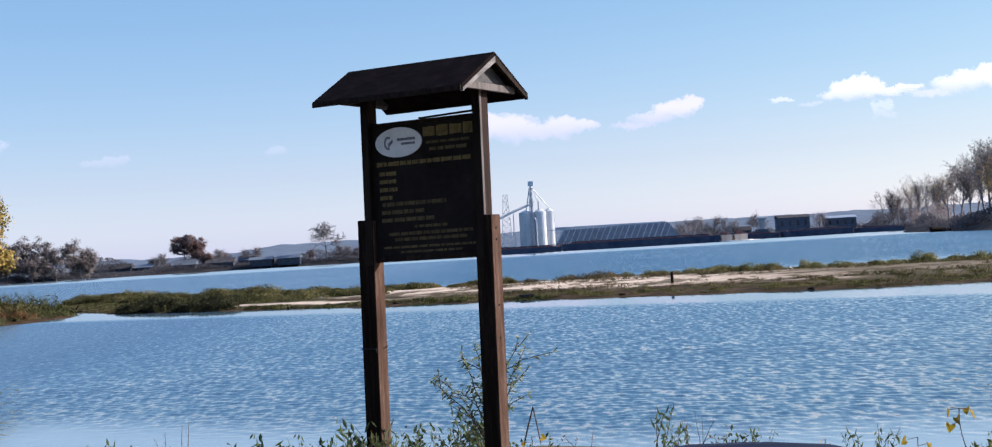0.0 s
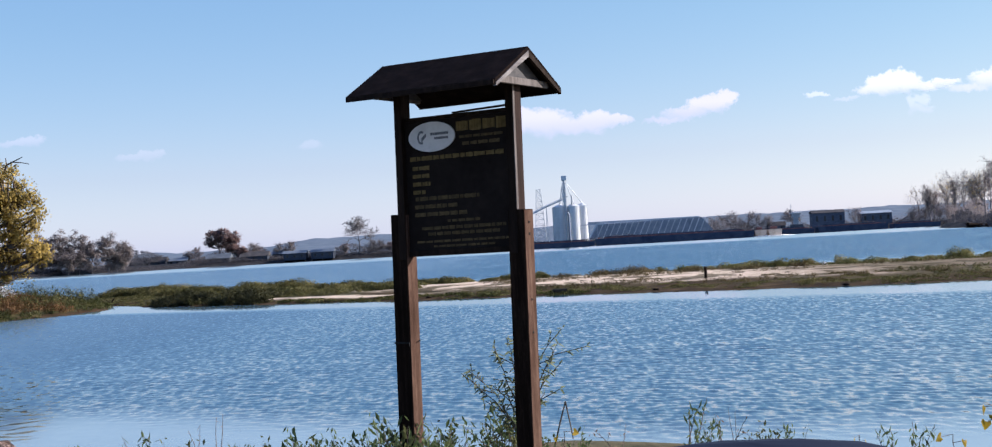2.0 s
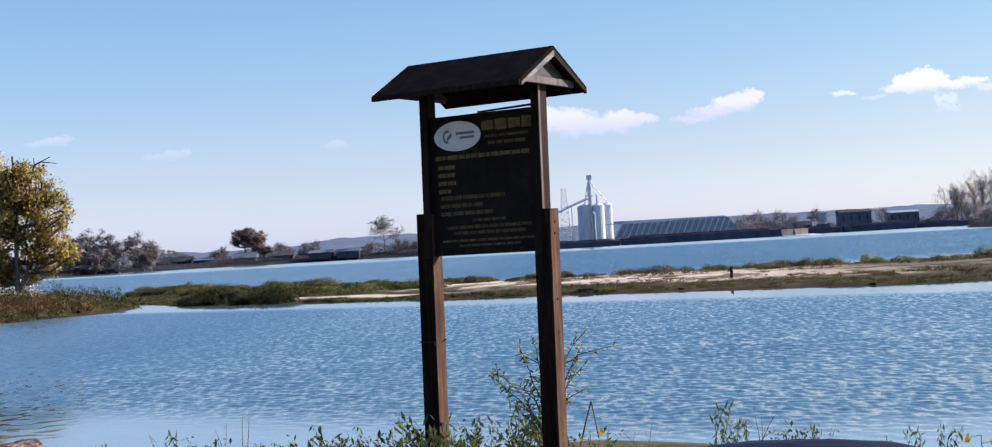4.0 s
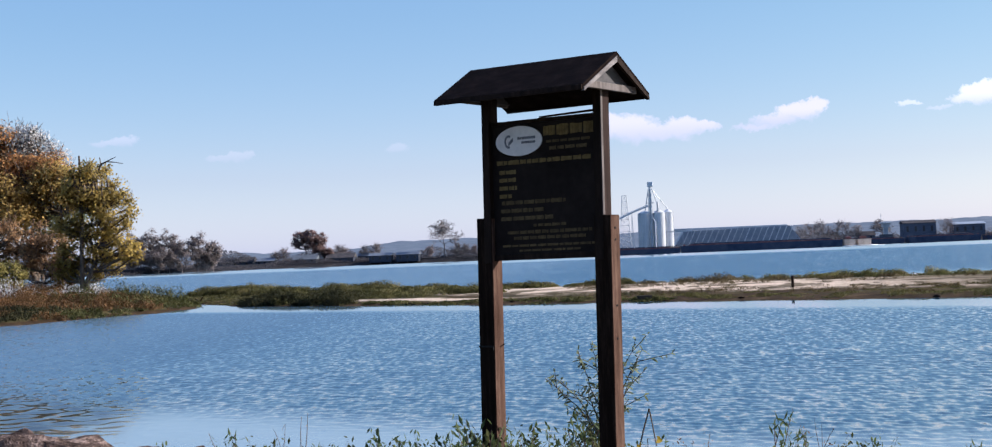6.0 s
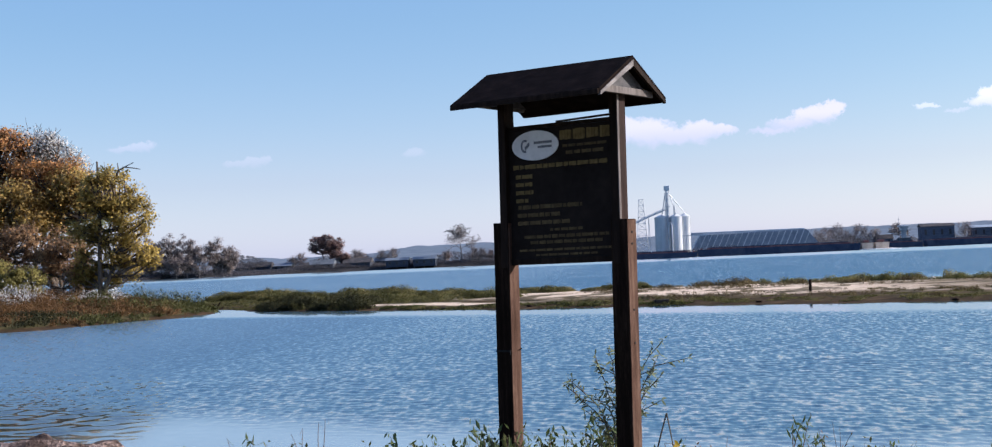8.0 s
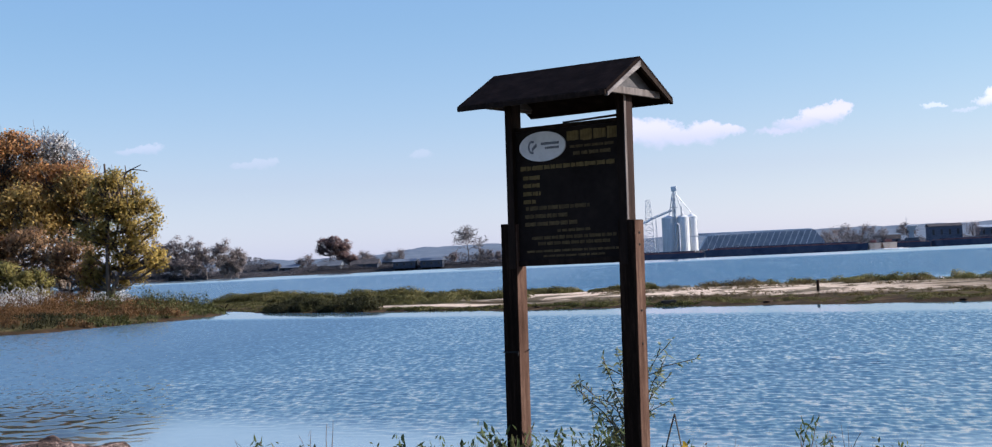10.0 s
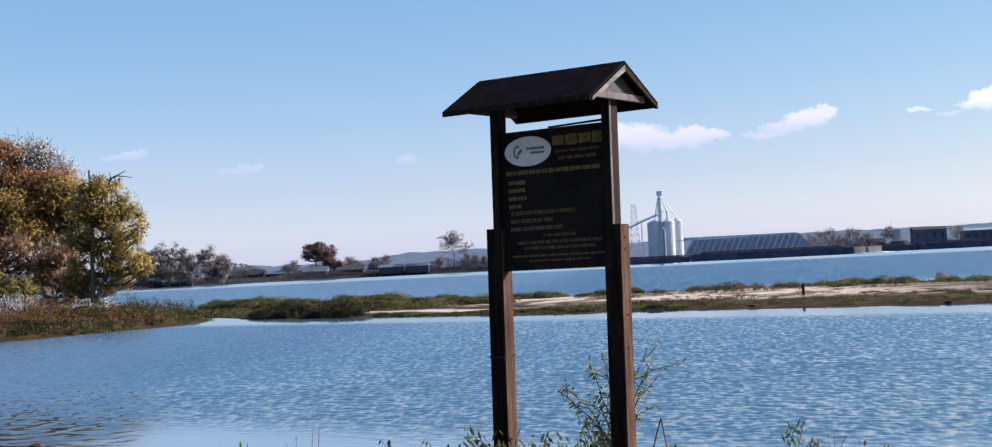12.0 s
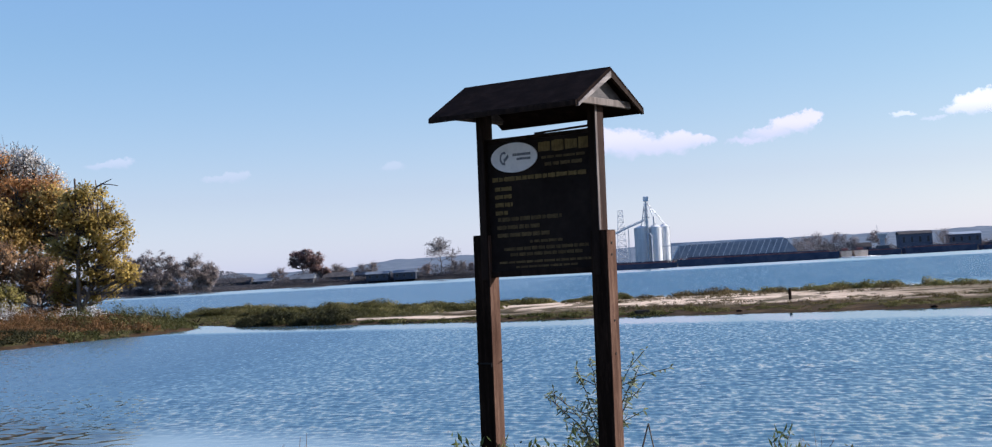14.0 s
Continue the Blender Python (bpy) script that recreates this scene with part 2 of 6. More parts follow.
FAR_RED = leaf("faded_red_brown_leaves", (0.179, 0.125, 0.133), (0.289, 0.199, 0.190), (0.440, 0.314, 0.278), 0.5)
LEAF_TOP = leaf("dark_olive_brown_leaves", (0.620, 0.620, 0.620), (0.620, 0.620, 0.620), (0.620, 0.620, 0.620), 0.62)
LEAF_YELLOW = leaf("bright_yellow_leaves", (0.14, 0.10, 0.015), (0.30, 0.21, 0.02), (0.46, 0.33, 0.035), 0.4)


def ground_material():
    """Soil, mud, sand and far turf on the one ground sheet, told apart by place and height."""
    m, nt, n, l, p = node_mat("river_ground")
    g = n.new("ShaderNodeNewGeometry")
    sep = n.new("ShaderNodeSeparateXYZ")
    l.new(g.outputs["Position"], sep.inputs[0])
    pos = g.outputs["Position"]
    big = noise_tex(nt, pos, 0.22, 4, 0.6, (1, 0.45, 1))
    mid = noise_tex(nt, pos, 1.3, 5, 0.65)
    fine = noise_tex(nt, pos, 14, 4, 0.7)
    sand = ramp(nt, fine, ((0.3, (0.36, 0.275, 0.195)), (0.5, (0.55, 0.44, 0.335)), (0.7, (0.66, 0.55, 0.44))))
    mud = ramp(nt, mid, ((0.3, (0.018, 0.011, 0.005)), (0.5, (0.040, 0.025, 0.012)), (0.7, (0.085, 0.055, 0.028))))
    moss = ramp(nt, mid, ((0.3, (0.028, 0.030, 0.010)), (0.55, (0.060, 0.052, 0.020)), (0.75, (0.12, 0.092, 0.044))))
    turf = ramp(nt, mid, ((0.3, (0.05, 0.05, 0.028)), (0.5, (0.10, 0.085, 0.05)), (0.7, (0.17, 0.13, 0.085))))
    band = noise_tex(nt, pos, 0.55, 5, 0.68, (0.32, 1.0, 1))
    z = mathn(nt, "ADD", sep.outputs["Z"], mathn(nt, "MULTIPLY", mathn(nt, "SUBTRACT", band, 0.5), 0.30))
    c = mixc(nt, span(nt, z, 0.215, 0.27), mud, sand)
    c = mixc(nt, mathn(nt, "MULTIPLY", span(nt, band, 0.52, 0.57), 0.85), c, mixc(nt, span(nt, fine, 0.42, 0.58), mud, moss))
    tufts = noise_tex(nt, pos, 1.0, 4, 0.6, (0.8, 0.33, 1))
    c = mixc(nt, mathn(nt, "MULTIPLY", span(nt, tufts, 0.54, 0.585), 0.8), c, mixc(nt, span(nt, fine, 0.4, 0.6), mud, moss))
    scarp = noise_tex(nt, pos, 1.5, 4, 0.6, (0.22, 1.0, 1))
    c = mixc(nt, mathn(nt, "MULTIPLY", span(nt, scarp, 0.56, 0.60), 0.7), c, mixc(nt, span(nt, fine, 0.4, 0.6), mud, moss))
    left = mathn(nt, "ADD", sep.outputs["X"], mathn(nt, "MULTIPLY", big, 6))
    across = mathn(nt, "ADD", mathn(nt, "ADD", sep.outputs["Y"], mathn(nt, "MULTIPLY", sep.outputs["X"], 0.70)), mathn(nt, "MULTIPLY", mathn(nt, "SUBTRACT", mid, 0.5), 1.2))
    strip = mathn(nt, "MULTIPLY", mathn(nt, "MULTIPLY", span(nt, across, 53.8, 54.2), span(nt, across, 55.6, 55.0)), span(nt, sep.outputs["X"], -12.6, -11.6))
    c = mixc(nt, mathn(nt, "MULTIPLY", span(nt, left, -2.5, -6.0), mathn(nt, "SUBTRACT", 1.0, strip)), c, moss)
    c = mixc(nt, mathn(nt, "MULTIPLY", strip, span(nt, left, 0.0, -4.0)), c, sand)
    right = mathn(nt, "ADD", sep.outputs["X"], mathn(nt, "MULTIPLY", mid, 9))
    c = mixc(nt, mathn(nt, "MULTIPLY", span(nt, right, 11, 19), 0.75), c, mixc(nt, span(nt, fine, 0.4, 0.6), mud, moss))
    c = mixc(nt, span(nt, z, 0.15, 0.09), c, mud)
    near = span(nt, sep.outputs["Y"], 30, 24)
    c = mixc(nt, near, c, turf)
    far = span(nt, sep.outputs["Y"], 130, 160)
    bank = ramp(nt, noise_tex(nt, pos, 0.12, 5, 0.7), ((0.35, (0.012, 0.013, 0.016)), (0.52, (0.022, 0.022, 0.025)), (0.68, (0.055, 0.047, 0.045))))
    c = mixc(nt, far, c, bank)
    # hills pale and blue-grey: the haze of distance put into their colour
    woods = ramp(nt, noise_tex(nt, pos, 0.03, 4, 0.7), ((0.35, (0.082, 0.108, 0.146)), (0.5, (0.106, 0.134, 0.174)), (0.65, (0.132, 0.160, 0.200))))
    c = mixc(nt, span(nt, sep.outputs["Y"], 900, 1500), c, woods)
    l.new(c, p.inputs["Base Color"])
    p.inputs["Roughness"].default_value = 0.95
    p.inputs["Specular IOR Level"].default_value = 0.08
    bump(nt, mathn(nt, "ADD", mid, mathn(nt, "MULTIPLY", fine, 0.3)), 0.06, p)
    return m


def water_material():
    """River water: turbid blue, with fine ripples over the open reaches and a smoother face in the lee of the banks."""
    m, nt, n, l, p = node_mat("river_water")
    g = n.new("ShaderNodeNewGeometry")
    sep = n.new("ShaderNodeSeparateXYZ")
    pos = g.outputs["Position"]
    l.new(pos, sep.inputs[0])
    gust = noise_tex(nt, pos, 0.05, 3, 0.6, (1, 0.5, 1))
    wob = mathn(nt, "MULTIPLY", mathn(nt, "SUBTRACT", gust, 0.5), 9)
    lie = mathn(nt, "ADD", sep.outputs["Y"], mathn(nt, "MULTIPLY", mathn(nt, "MINIMUM", sep.outputs["X"], 1.0), 0.7))
    near = span(nt, mathn(nt, "ADD", lie, mathn(nt, "MULTIPLY", wob, 0.25)), 13.4, 15.4)
    edge = mathn(nt, "ADD", sep.outputs["Y"], mathn(nt, "MULTIPLY", sep.outputs["X"], 0.70))
    lee = mathn(nt, "MAXIMUM", span(nt, edge, 47.8, 44.4), span(nt, sep.outputs["Y"], 74, 96))
    farlee = span(nt, sep.outputs["Y"], 400, 310)
    mask = mathn(nt, "MULTIPLY", mathn(nt, "MULTIPLY", near, lee), farlee)
    mask = mathn(nt, "ADD", mathn(nt, "MULTIPLY", mask, 0.93), 0.07)
    # facets of the ripples, turned a little towards the near bank, down which the wind blows
    facets = n.new("ShaderNodeTexNoise")
    facets.inputs["Scale"].default_value, facets.inputs["Detail"].default_value = 7.0, 1.5
    short = n.new("ShaderNodeMapping")
    short.inputs["Scale"].default_value = (1.5, 0.55, 1)
    l.new(pos, short.inputs[0])
    l.new(short.outputs[0], facets.inputs["Vector"])
    cut = n.new("ShaderNodeVectorMath")
    cut.operation = "SUBTRACT"
    l.new(facets.outputs["Color"], cut.inputs[0])
    cut.inputs[1].default_value = (0.5, 0.5, 0.5)
    open_water = span(nt, sep.outputs["Y"], 56, 88)
    amp = mathn(nt, "MULTIPLY", mathn(nt, "ADD", mathn(nt, "MULTIPLY", open_water, 0.33), 0.34), mathn(nt, "MULTIPLY", mask, mathn(nt, "ADD", gust, 0.5)))
    size = n.new("ShaderNodeVectorMath")
    size.operation = "SCALE"
    l.new(cut.outputs[0], size.inputs[0])
    l.new(amp, size.inputs["Scale"])
    lean = n.new("ShaderNodeCombineXYZ")
    shut = mathn(nt, "SUBTRACT", 1.0, mask)
    barlee = mathn(nt, "MULTIPLY", mathn(nt, "MULTIPLY", shut, span(nt, sep.outputs["Y"], 30, 40)), -0.018)
    shorelee = mathn(nt, "MULTIPLY", mathn(nt, "MULTIPLY", shut, span(nt, sep.outputs["Y"], 150, 300)), -0.020)
    reach = mathn(nt, "MULTIPLY", mathn(nt, "MULTIPLY", open_water, mask), -0.155)
    bay = mathn(nt, "MULTIPLY", mathn(nt, "MULTIPLY", mathn(nt, "MULTIPLY", mask, mathn(nt, "SUBTRACT", 1.0, open_water)), span(nt, sep.outputs["Y"], 8, 34)), mathn(nt, "SUBTRACT", mathn(nt, "MULTIPLY", span(nt, sep.outputs["X"], -5, -12), -0.07), 0.071))
    cove = mathn(nt, "MULTIPLY", mathn(nt, "MULTIPLY", mathn(nt, "SUBTRACT", 1.0, near), span(nt, sep.outputs["X"], -0.5, -4.0)), mathn(nt, "SUBTRACT", mathn(nt, "MULTIPLY", span(nt, sep.outputs["Y"], 16, 26), -0.040), 0.010))
    l.new(mathn(nt, "ADD", mathn(nt, "ADD", mathn(nt, "ADD", barlee, cove), shorelee), mathn(nt, "ADD", reach, bay)), lean.inputs["Y"])
    flat = n.new("ShaderNodeVectorMath")
    flat.operation = "MULTIPLY"
    l.new(size.outputs[0], flat.inputs[0])
    flat.inputs[1].default_value = (1, 1, 0)
    add = n.new("ShaderNodeVectorMath")
    add.operation = "ADD"
    l.new(flat.outputs[0], add.inputs[0])
    l.new(lean.outputs[0], add.inputs[1])
    up = n.new("ShaderNodeVectorMath")
    up.operation = "ADD"
    l.new(add.outputs[0], up.inputs[0])
    l.new(g.outputs["Normal"], up.inputs[1])
    unit = n.new("ShaderNodeVectorMath")
    unit.operation = "NORMALIZE"
    l.new(up.outputs[0], unit.inputs[0])
    l.new(unit.outputs[0], p.inputs["Normal"])
    # reflections put into the base colour: pale near and left, dark in the corner
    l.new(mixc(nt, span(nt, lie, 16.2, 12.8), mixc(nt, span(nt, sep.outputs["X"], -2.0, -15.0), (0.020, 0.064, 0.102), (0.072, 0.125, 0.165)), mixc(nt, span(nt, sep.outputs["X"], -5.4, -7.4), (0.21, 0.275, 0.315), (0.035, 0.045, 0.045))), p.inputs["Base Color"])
    p.inputs["Roughness"].default_value = 0.05
    p.inputs["IOR"].default_value = 1.333
    return m


GROUND, WATER = ground_material(), water_material()


# ---------------------------------------------------------------- mesh helpers
def mesh_of(name, verts, faces, mats=(), smooth=False):
    me = bpy.data.meshes.new(name)
    me.from_pydata([tuple(v) for v in verts], [], [tuple(f) for f in faces])
    for mt in mats:
        me.materials.append(mt)
    if smooth:
        me.polygons.foreach_set("use_smooth", [True] * len(me.polygons))
    me.update()
    return me


def raw(name, verts, faces, material, parent=None, label="", smooth=False, normals=None):
    ob = new(name, mesh_of(name, verts, faces, (material,), smooth or normals is not None))
    if normals is not None:
        ob.data.normals_split_custom_set_from_vertices(normals.tolist())
    ob.parent = parent
    return tagged(ob, label)


def soft_normals(rng, outward, share=0.45):
    """Leaf normals that follow the roundness of the clump more than the single blade, four to a leaf."""
    n = outward / np.maximum(np.linalg.norm(outward, axis=1, keepdims=True), 1e-6) + rng.normal(size=outward.shape) * share
    n /= np.maximum(np.linalg.norm(n, axis=1, keepdims=True), 1e-6)
    return np.repeat(n, 4, 0)


def part(name, bm, material, parent=None, label="", smooth=False):
    me = bpy.data.meshes.new(name)
    bm.to_mesh(me)
    bm.free()
    me.materials.append(material)
    if smooth:
        me.polygons.foreach_set("use_smooth", [True] * len(me.polygons))
    ob = new(name, me)
    ob.parent = parent
    return tagged(ob, label)


def thing(name, m, label, category, group="", kind=""):
    ob = new(name)
    ob.empty_display_size = 0.3
    ob.matrix_world = m
    return tagged(ob, label, category, group, kind)


def box(x0, x1, y0, y1, z0, z1, bevel=0.0, bm=None):
    one = bmesh.new()
    bmesh.ops.create_cube(one, size=1)
    bmesh.ops.scale(one, vec=(x1 - x0, y1 - y0, z1 - z0), verts=one.verts)
    bmesh.ops.translate(one, vec=((x0 + x1) / 2, (y0 + y1) / 2, (z0 + z1) / 2), verts=one.verts)
    if bevel:
        bmesh.ops.bevel(one, geom=one.edges[:], offset=bevel, segments=2, affect="EDGES", profile=0.6)
    if bm is None:
        return one
    tmp = bpy.data.meshes.new("tmp")
    one.to_mesh(tmp)
    one.free()
    bm.from_mesh(tmp)
    bpy.data.meshes.remove(tmp)
    return bm


def prism(profile, axis_from, axis_to, axis="x"):
    """A closed profile of (a, b) points drawn out along x (a = y, b = z) or y (a = x, b = z)."""
    bm = bmesh.new()
    ends = []
    for w in (axis_from, axis_to):
        ends.append([bm.verts.new((w, a, b) if axis == "x" else (a, w, b)) for a, b in profile])
    k = len(profile)
    for i in range(k):
        bm.faces.new((ends[0][i], ends[0][(i + 1) % k], ends[1][(i + 1) % k], ends[1][i]))
    bm.faces.new(ends[0][::-1])
    bm.faces.new(ends[1])
    bmesh.ops.recalc_face_normals(bm, faces=bm.faces)
    return bm


def cylinder(r0, r1, z0, z1, sides=24, bm=None, at=(0, 0)):
    bm = bm or bmesh.new()
    rings = []
    for r, z in ((r0, z0), (r1, z1)):
        rings.append([bm.verts.new((at[0] + r * math.cos(2 * math.pi * i / sides), at[1] + r * math.sin(2 * math.pi * i / sides), z)) for i in range(sides)])
    for i in range(sides):
        j = (i + 1) % sides
        bm.faces.new((rings[0][i], rings[0][j], rings[1][j], rings[1][i]))
    bm.faces.new(rings[0][::-1])
    bm.faces.new(rings[1])
    return bm


def tubes(segs, sides=5):
    """Tapered tubes for many segments (p0, p1, r0, r1): vertices and faces."""
    P0 = np.array([s[0] for s in segs], float)
    P1 = np.array([s[1] for s in segs], float)
    R0 = np.array([s[2] for s in segs], float)
    R1 = np.array([s[3] for s in segs], float)
    d = P1 - P0
    d /= np.maximum(np.linalg.norm(d, axis=1, keepdims=True), 1e-6)
    ref = np.where(np.abs(d[:, 2:3]) > 0.9, np.array([[1.0, 0, 0]]), np.array([[0, 0, 1.0]]))
    u = np.cross(d, ref)
    u /= np.linalg.norm(u, axis=1, keepdims=True)
    w = np.cross(d, u)
    a = np.arange(sides) * 2 * np.pi / sides
    ring = u[:, None, :] * np.cos(a)[None, :, None] + w[:, None, :] * np.sin(a)[None, :, None]
    V = np.concatenate([P0[:, None] + ring * R0[:, None, None], P1[:, None] + ring * R1[:, None, None]], 1).reshape(-1, 3)
    k = np.arange(sides)
    quad = np.stack([k, (k + 1) % sides, (k + 1) % sides + sides, k + sides], 1)
    F = (quad[None] + (np.arange(len(segs)) * 2 * sides)[:, None, None]).reshape(-1, 4)
    return V, F


def blades(rng, centres, length, width, upright=0.0):
    """One four-cornered leaf at each centre, turned at random; upright leans them towards standing."""
    n = len(centres)
    t = rng.normal(size=(n, 3))
    t[:, 2] += upright * 2.5
    t /= np.linalg.norm(t, axis=1, keepdims=True)
    b = np.cross(t, rng.normal(size=(n, 3)))
    b /= np.maximum(np.linalg.norm(b, axis=1, keepdims=True), 1e-6)
    L = (length * rng.uniform(0.6, 1.3, n))[:, None]
    W = (width * rng.uniform(0.6, 1.3, n))[:, None]
    c = np.asarray(centres)
    nrm = np.cross(t, b)
    V = np.stack([c - t * L / 2, c + b * W / 2 + nrm * W * 0.12, c + t * L / 2, c - b * W / 2 + nrm * W * 0.12], 1).reshape(-1, 3)
    F = np.arange(4 * n).reshape(n, 4)
    return V, F


def grow(rng, height, radius, levels=4, kids=4, spread=0.75, fork=0.35, bend=0.22, lift=0.25, tip=0.02):
    """A branching skeleton from the ground up: segments and the points at which leaves sit."""
    segs, tips = [], []

    def limb(p, d, length, r, level):
        steps = 5 if level == 0 else 3
        nodes = [p]
        for i in range(steps):
            d = d + rng.normal(size=3) * bend * (0.35 if level == 0 else 1)
            d[2] += lift * 0.3
            d = d / np.linalg.norm(d)
            q = p + d * length / steps
            ra, rb = r * (1 - 0.6 * i / steps), r * (1 - 0.6 * (i + 1) / steps)
            segs.append((p, q, max(ra, tip), max(rb, tip)))
            p = q
            nodes.append((p, d, rb, (i + 1) / steps))
        if level >= levels - 1:
            tips.extend([nd[0] for nd in nodes[1:]])
            return
        for nd, nd_d, nr, at in nodes[1:]:
            if level == 0 and at < fork:
                continue
            many = kids if at > 0.95 else max(1, kids - 2 + int(rng.integers(0, 2)))
            for _ in range(many):
                side = rng.normal(size=3)
                side -= nd_d * side.dot(nd_d)
                side /= np.linalg.norm(side)
                reach = spread * (0.6 if level == 0 and at > 0.95 else 1.0)
                nd_new = nd_d * (1 - reach * 0.6) + side * reach
                nd_new[2] += lift * 0.5
                nd_new /= np.linalg.norm(nd_new)
                limb(nd, nd_new, length * rng.uniform(0.42, 0.68) * (1.15 - 0.35 * at if level == 0 else 1), nr * rng.uniform(0.5, 0.7), level + 1)

    limb(np.zeros(3), np.array([rng.normal() * 0.05, rng.normal() * 0.05, 1.0]), height * 0.62, radius, 0)
    top = max(s[1][2] for s in segs)
    k = height / top
    segs = [(a * k, b * k, r0, r1) for a, b, r0, r1 in segs]
    tips = np.array(tips) * k
    return segs, tips


def tree(seed, at, height, radius, leaves=0, leaf_size=0.2, leaf_mat=None, scatter=0.35, label="", group="", sides=5, levels=4, kids=4,
         spread=0.75, fork=0.35, tip=0.02, squash=(1, 1), bark=BARK, name="tree", base=0.0, lift=0.25, clumps=1):
    rng = np.random.default_rng(seed)
    segs, tips = grow(rng, height, radius, levels, kids, spread, fork, tip=tip, lift=lift)
    S = np.array([squash[0], squash[1], 1.0])
    segs = [(a * S, b * S, r0, r1) for a, b, r0, r1 in segs]
    ob = thing(name, pose(*at, 0, 0, 0), label, "tree", group)
    thick = [g for g in segs if g[2] > tip * 1.6]
    thin = [g for g in segs if g[2] <= tip * 1.6]
    if leaves > 1500:
        thin = [g for g in thin if rng.uniform() < (0.3 if leaves > 5500 else 0.6)]
    V, F = tubes(thick, sides)
    if thin:
        V2, F2 = tubes(thin, 3)
        V, F = np.concatenate([V, V2]), np.concatenate([F, F2 + len(V)])
    raw("trunk", V, F, bark, ob, smooth=True)
    if leaves:
        T = tips * S
        T = T[T[:, 2] > base]
        if clumps < 1:
            T = T[rng.permutation(len(T))[:max(12, int(len(T) * clumps))]]
        pick = rng.integers(0, len(T), leaves)
        c = T[pick] + np.clip(rng.normal(size=(leaves, 3)), -1.5, 1.5) * scatter * (1.0 if clumps == 1 else rng.uniform(0.6, 1.4, len(T))[pick][:, None])
        ok = c[:, 2] > base * 0.8 + 0.1
        c, pick = c[ok], pick[ok]
        mid = T.mean(0)
        outward = (c - T[pick]) / scatter * 0.45 + (c - mid) / np.maximum(T.std(0), 0.1) * 0.35 + np.array([0, 0, 0.25])
        V, F = blades(rng, c, leaf_size, leaf_size * 0.62)
        raw("crown", V, F, leaf_mat, ob, normals=soft_normals(rng, outward, 0.28))
    return ob


def leafy_tree(seed, at, lobes, leaf_mat, label, group="", clump=(0.35, 0.7), per=170, leaf_size=0.2, radius=0.16, bark=BARK, name="tree", twigs=0, limb=0.022, fill=0.28, ragged=0.28):
    """A tree built from the crown inwards: lobes (x, y, z, rx, ry, rz, clumps) round its stem, clumps of leaves in them, a limb to each clump."""
    rng = np.random.default_rng(seed)
    ob = thing(name, pose(*at), label, "bush" if name == "bush" else "tree", group)
    top = max(b[2] + b[5] for b in lobes)
    low = min(b[2] - b[5] for b in lobes)
    stem = [np.zeros(3) - np.array([0, 0, 0.3])]
    mid = np.mean([b[:2] for b in lobes], 0)
    for i in range(1, 8):
        f = i / 7
        stem.append(np.array([mid[0] * f ** 1.6, mid[1] * f ** 1.6, (0.25 * low + 0.60 * top) * f]) + rng.normal(size=3) * np.array([0.02, 0.02, 0]) * top)
    segs = [(a, b, radius * (1 - 0.10 * i), radius * (0.90 - 0.10 * i)) for i, (a, b) in enumerate(zip(stem, stem[1:]))]
    cs, rs, outs = [], [], []
    for x, y, z, rx, ry, rz, n in lobes:
        d = rng.normal(size=(n, 3))
        d /= np.linalg.norm(d, axis=1, keepdims=True)
        d *= rng.uniform(fill, 1.0, (n, 1)) ** 0.5 * rng.choice([1.0, 1.0, 1.0, 1.16], (n, 1))
        cs.append(np.array([x, y, z]) + d * np.array([rx, ry, rz]))
        rs.append(rng.uniform(*clump, n))
        outs.append(d)
    C, Rr, O = np.concatenate(cs), np.concatenate(rs), np.concatenate(outs)
    S = np.array(stem)
    for c, r in zip(C, Rr):
        k = int(np.argmin(np.linalg.norm(S - c, axis=1) + 1.2 * np.maximum(S[:, 2] - c[2] + 0.25 * np.hypot(*(S - c)[:, :2].T), 0)))
        a = S[k]
        m = a * 0.45 + c * 0.55 + np.array([0, 0, -0.08]) * np.linalg.norm(c - a) + rng.normal(size=3) * 0.06 * np.linalg.norm(c - a)
        w = limb * (1 + 0.35 * np.linalg.norm(c - a) / max(r, 0.2))
        segs += [(a, m, min(w * 1.5, radius * 0.55), w), (m, c, w, w * 0.5)]
        for _ in range(twigs):
            e = c + rng.normal(size=3) * r * 0.6 + np.array([0, 0, 0.35 * r])
            segs.append((c, e, w * 0.35, w * 0.12))
    V, F = tubes(segs, 5)
    raw("trunk", V, F, bark, ob, smooth=True)
    if per:
        idx = np.repeat(np.arange(len(C)), per)
        d = rng.normal(size=(len(idx), 3))
        d /= np.linalg.norm(d, axis=1, keepdims=True)
        c = C[idx] + d * (Rr[idx] * rng.uniform(0.2, 1.25, len(idx)))[:, None] * np.array([1.1, 1.1, 0.85])
        c[:, 2] = np.maximum(c[:, 2], 0.05)
        V, F = blades(rng, c, leaf_size, leaf_size * 0.66)
        raw("crown", V, F, leaf_mat, ob, normals=soft_normals(rng, d * 0.8 + O[idx] * 0.35 + np.array([0, 0, 0.15]), ragged))
    return ob


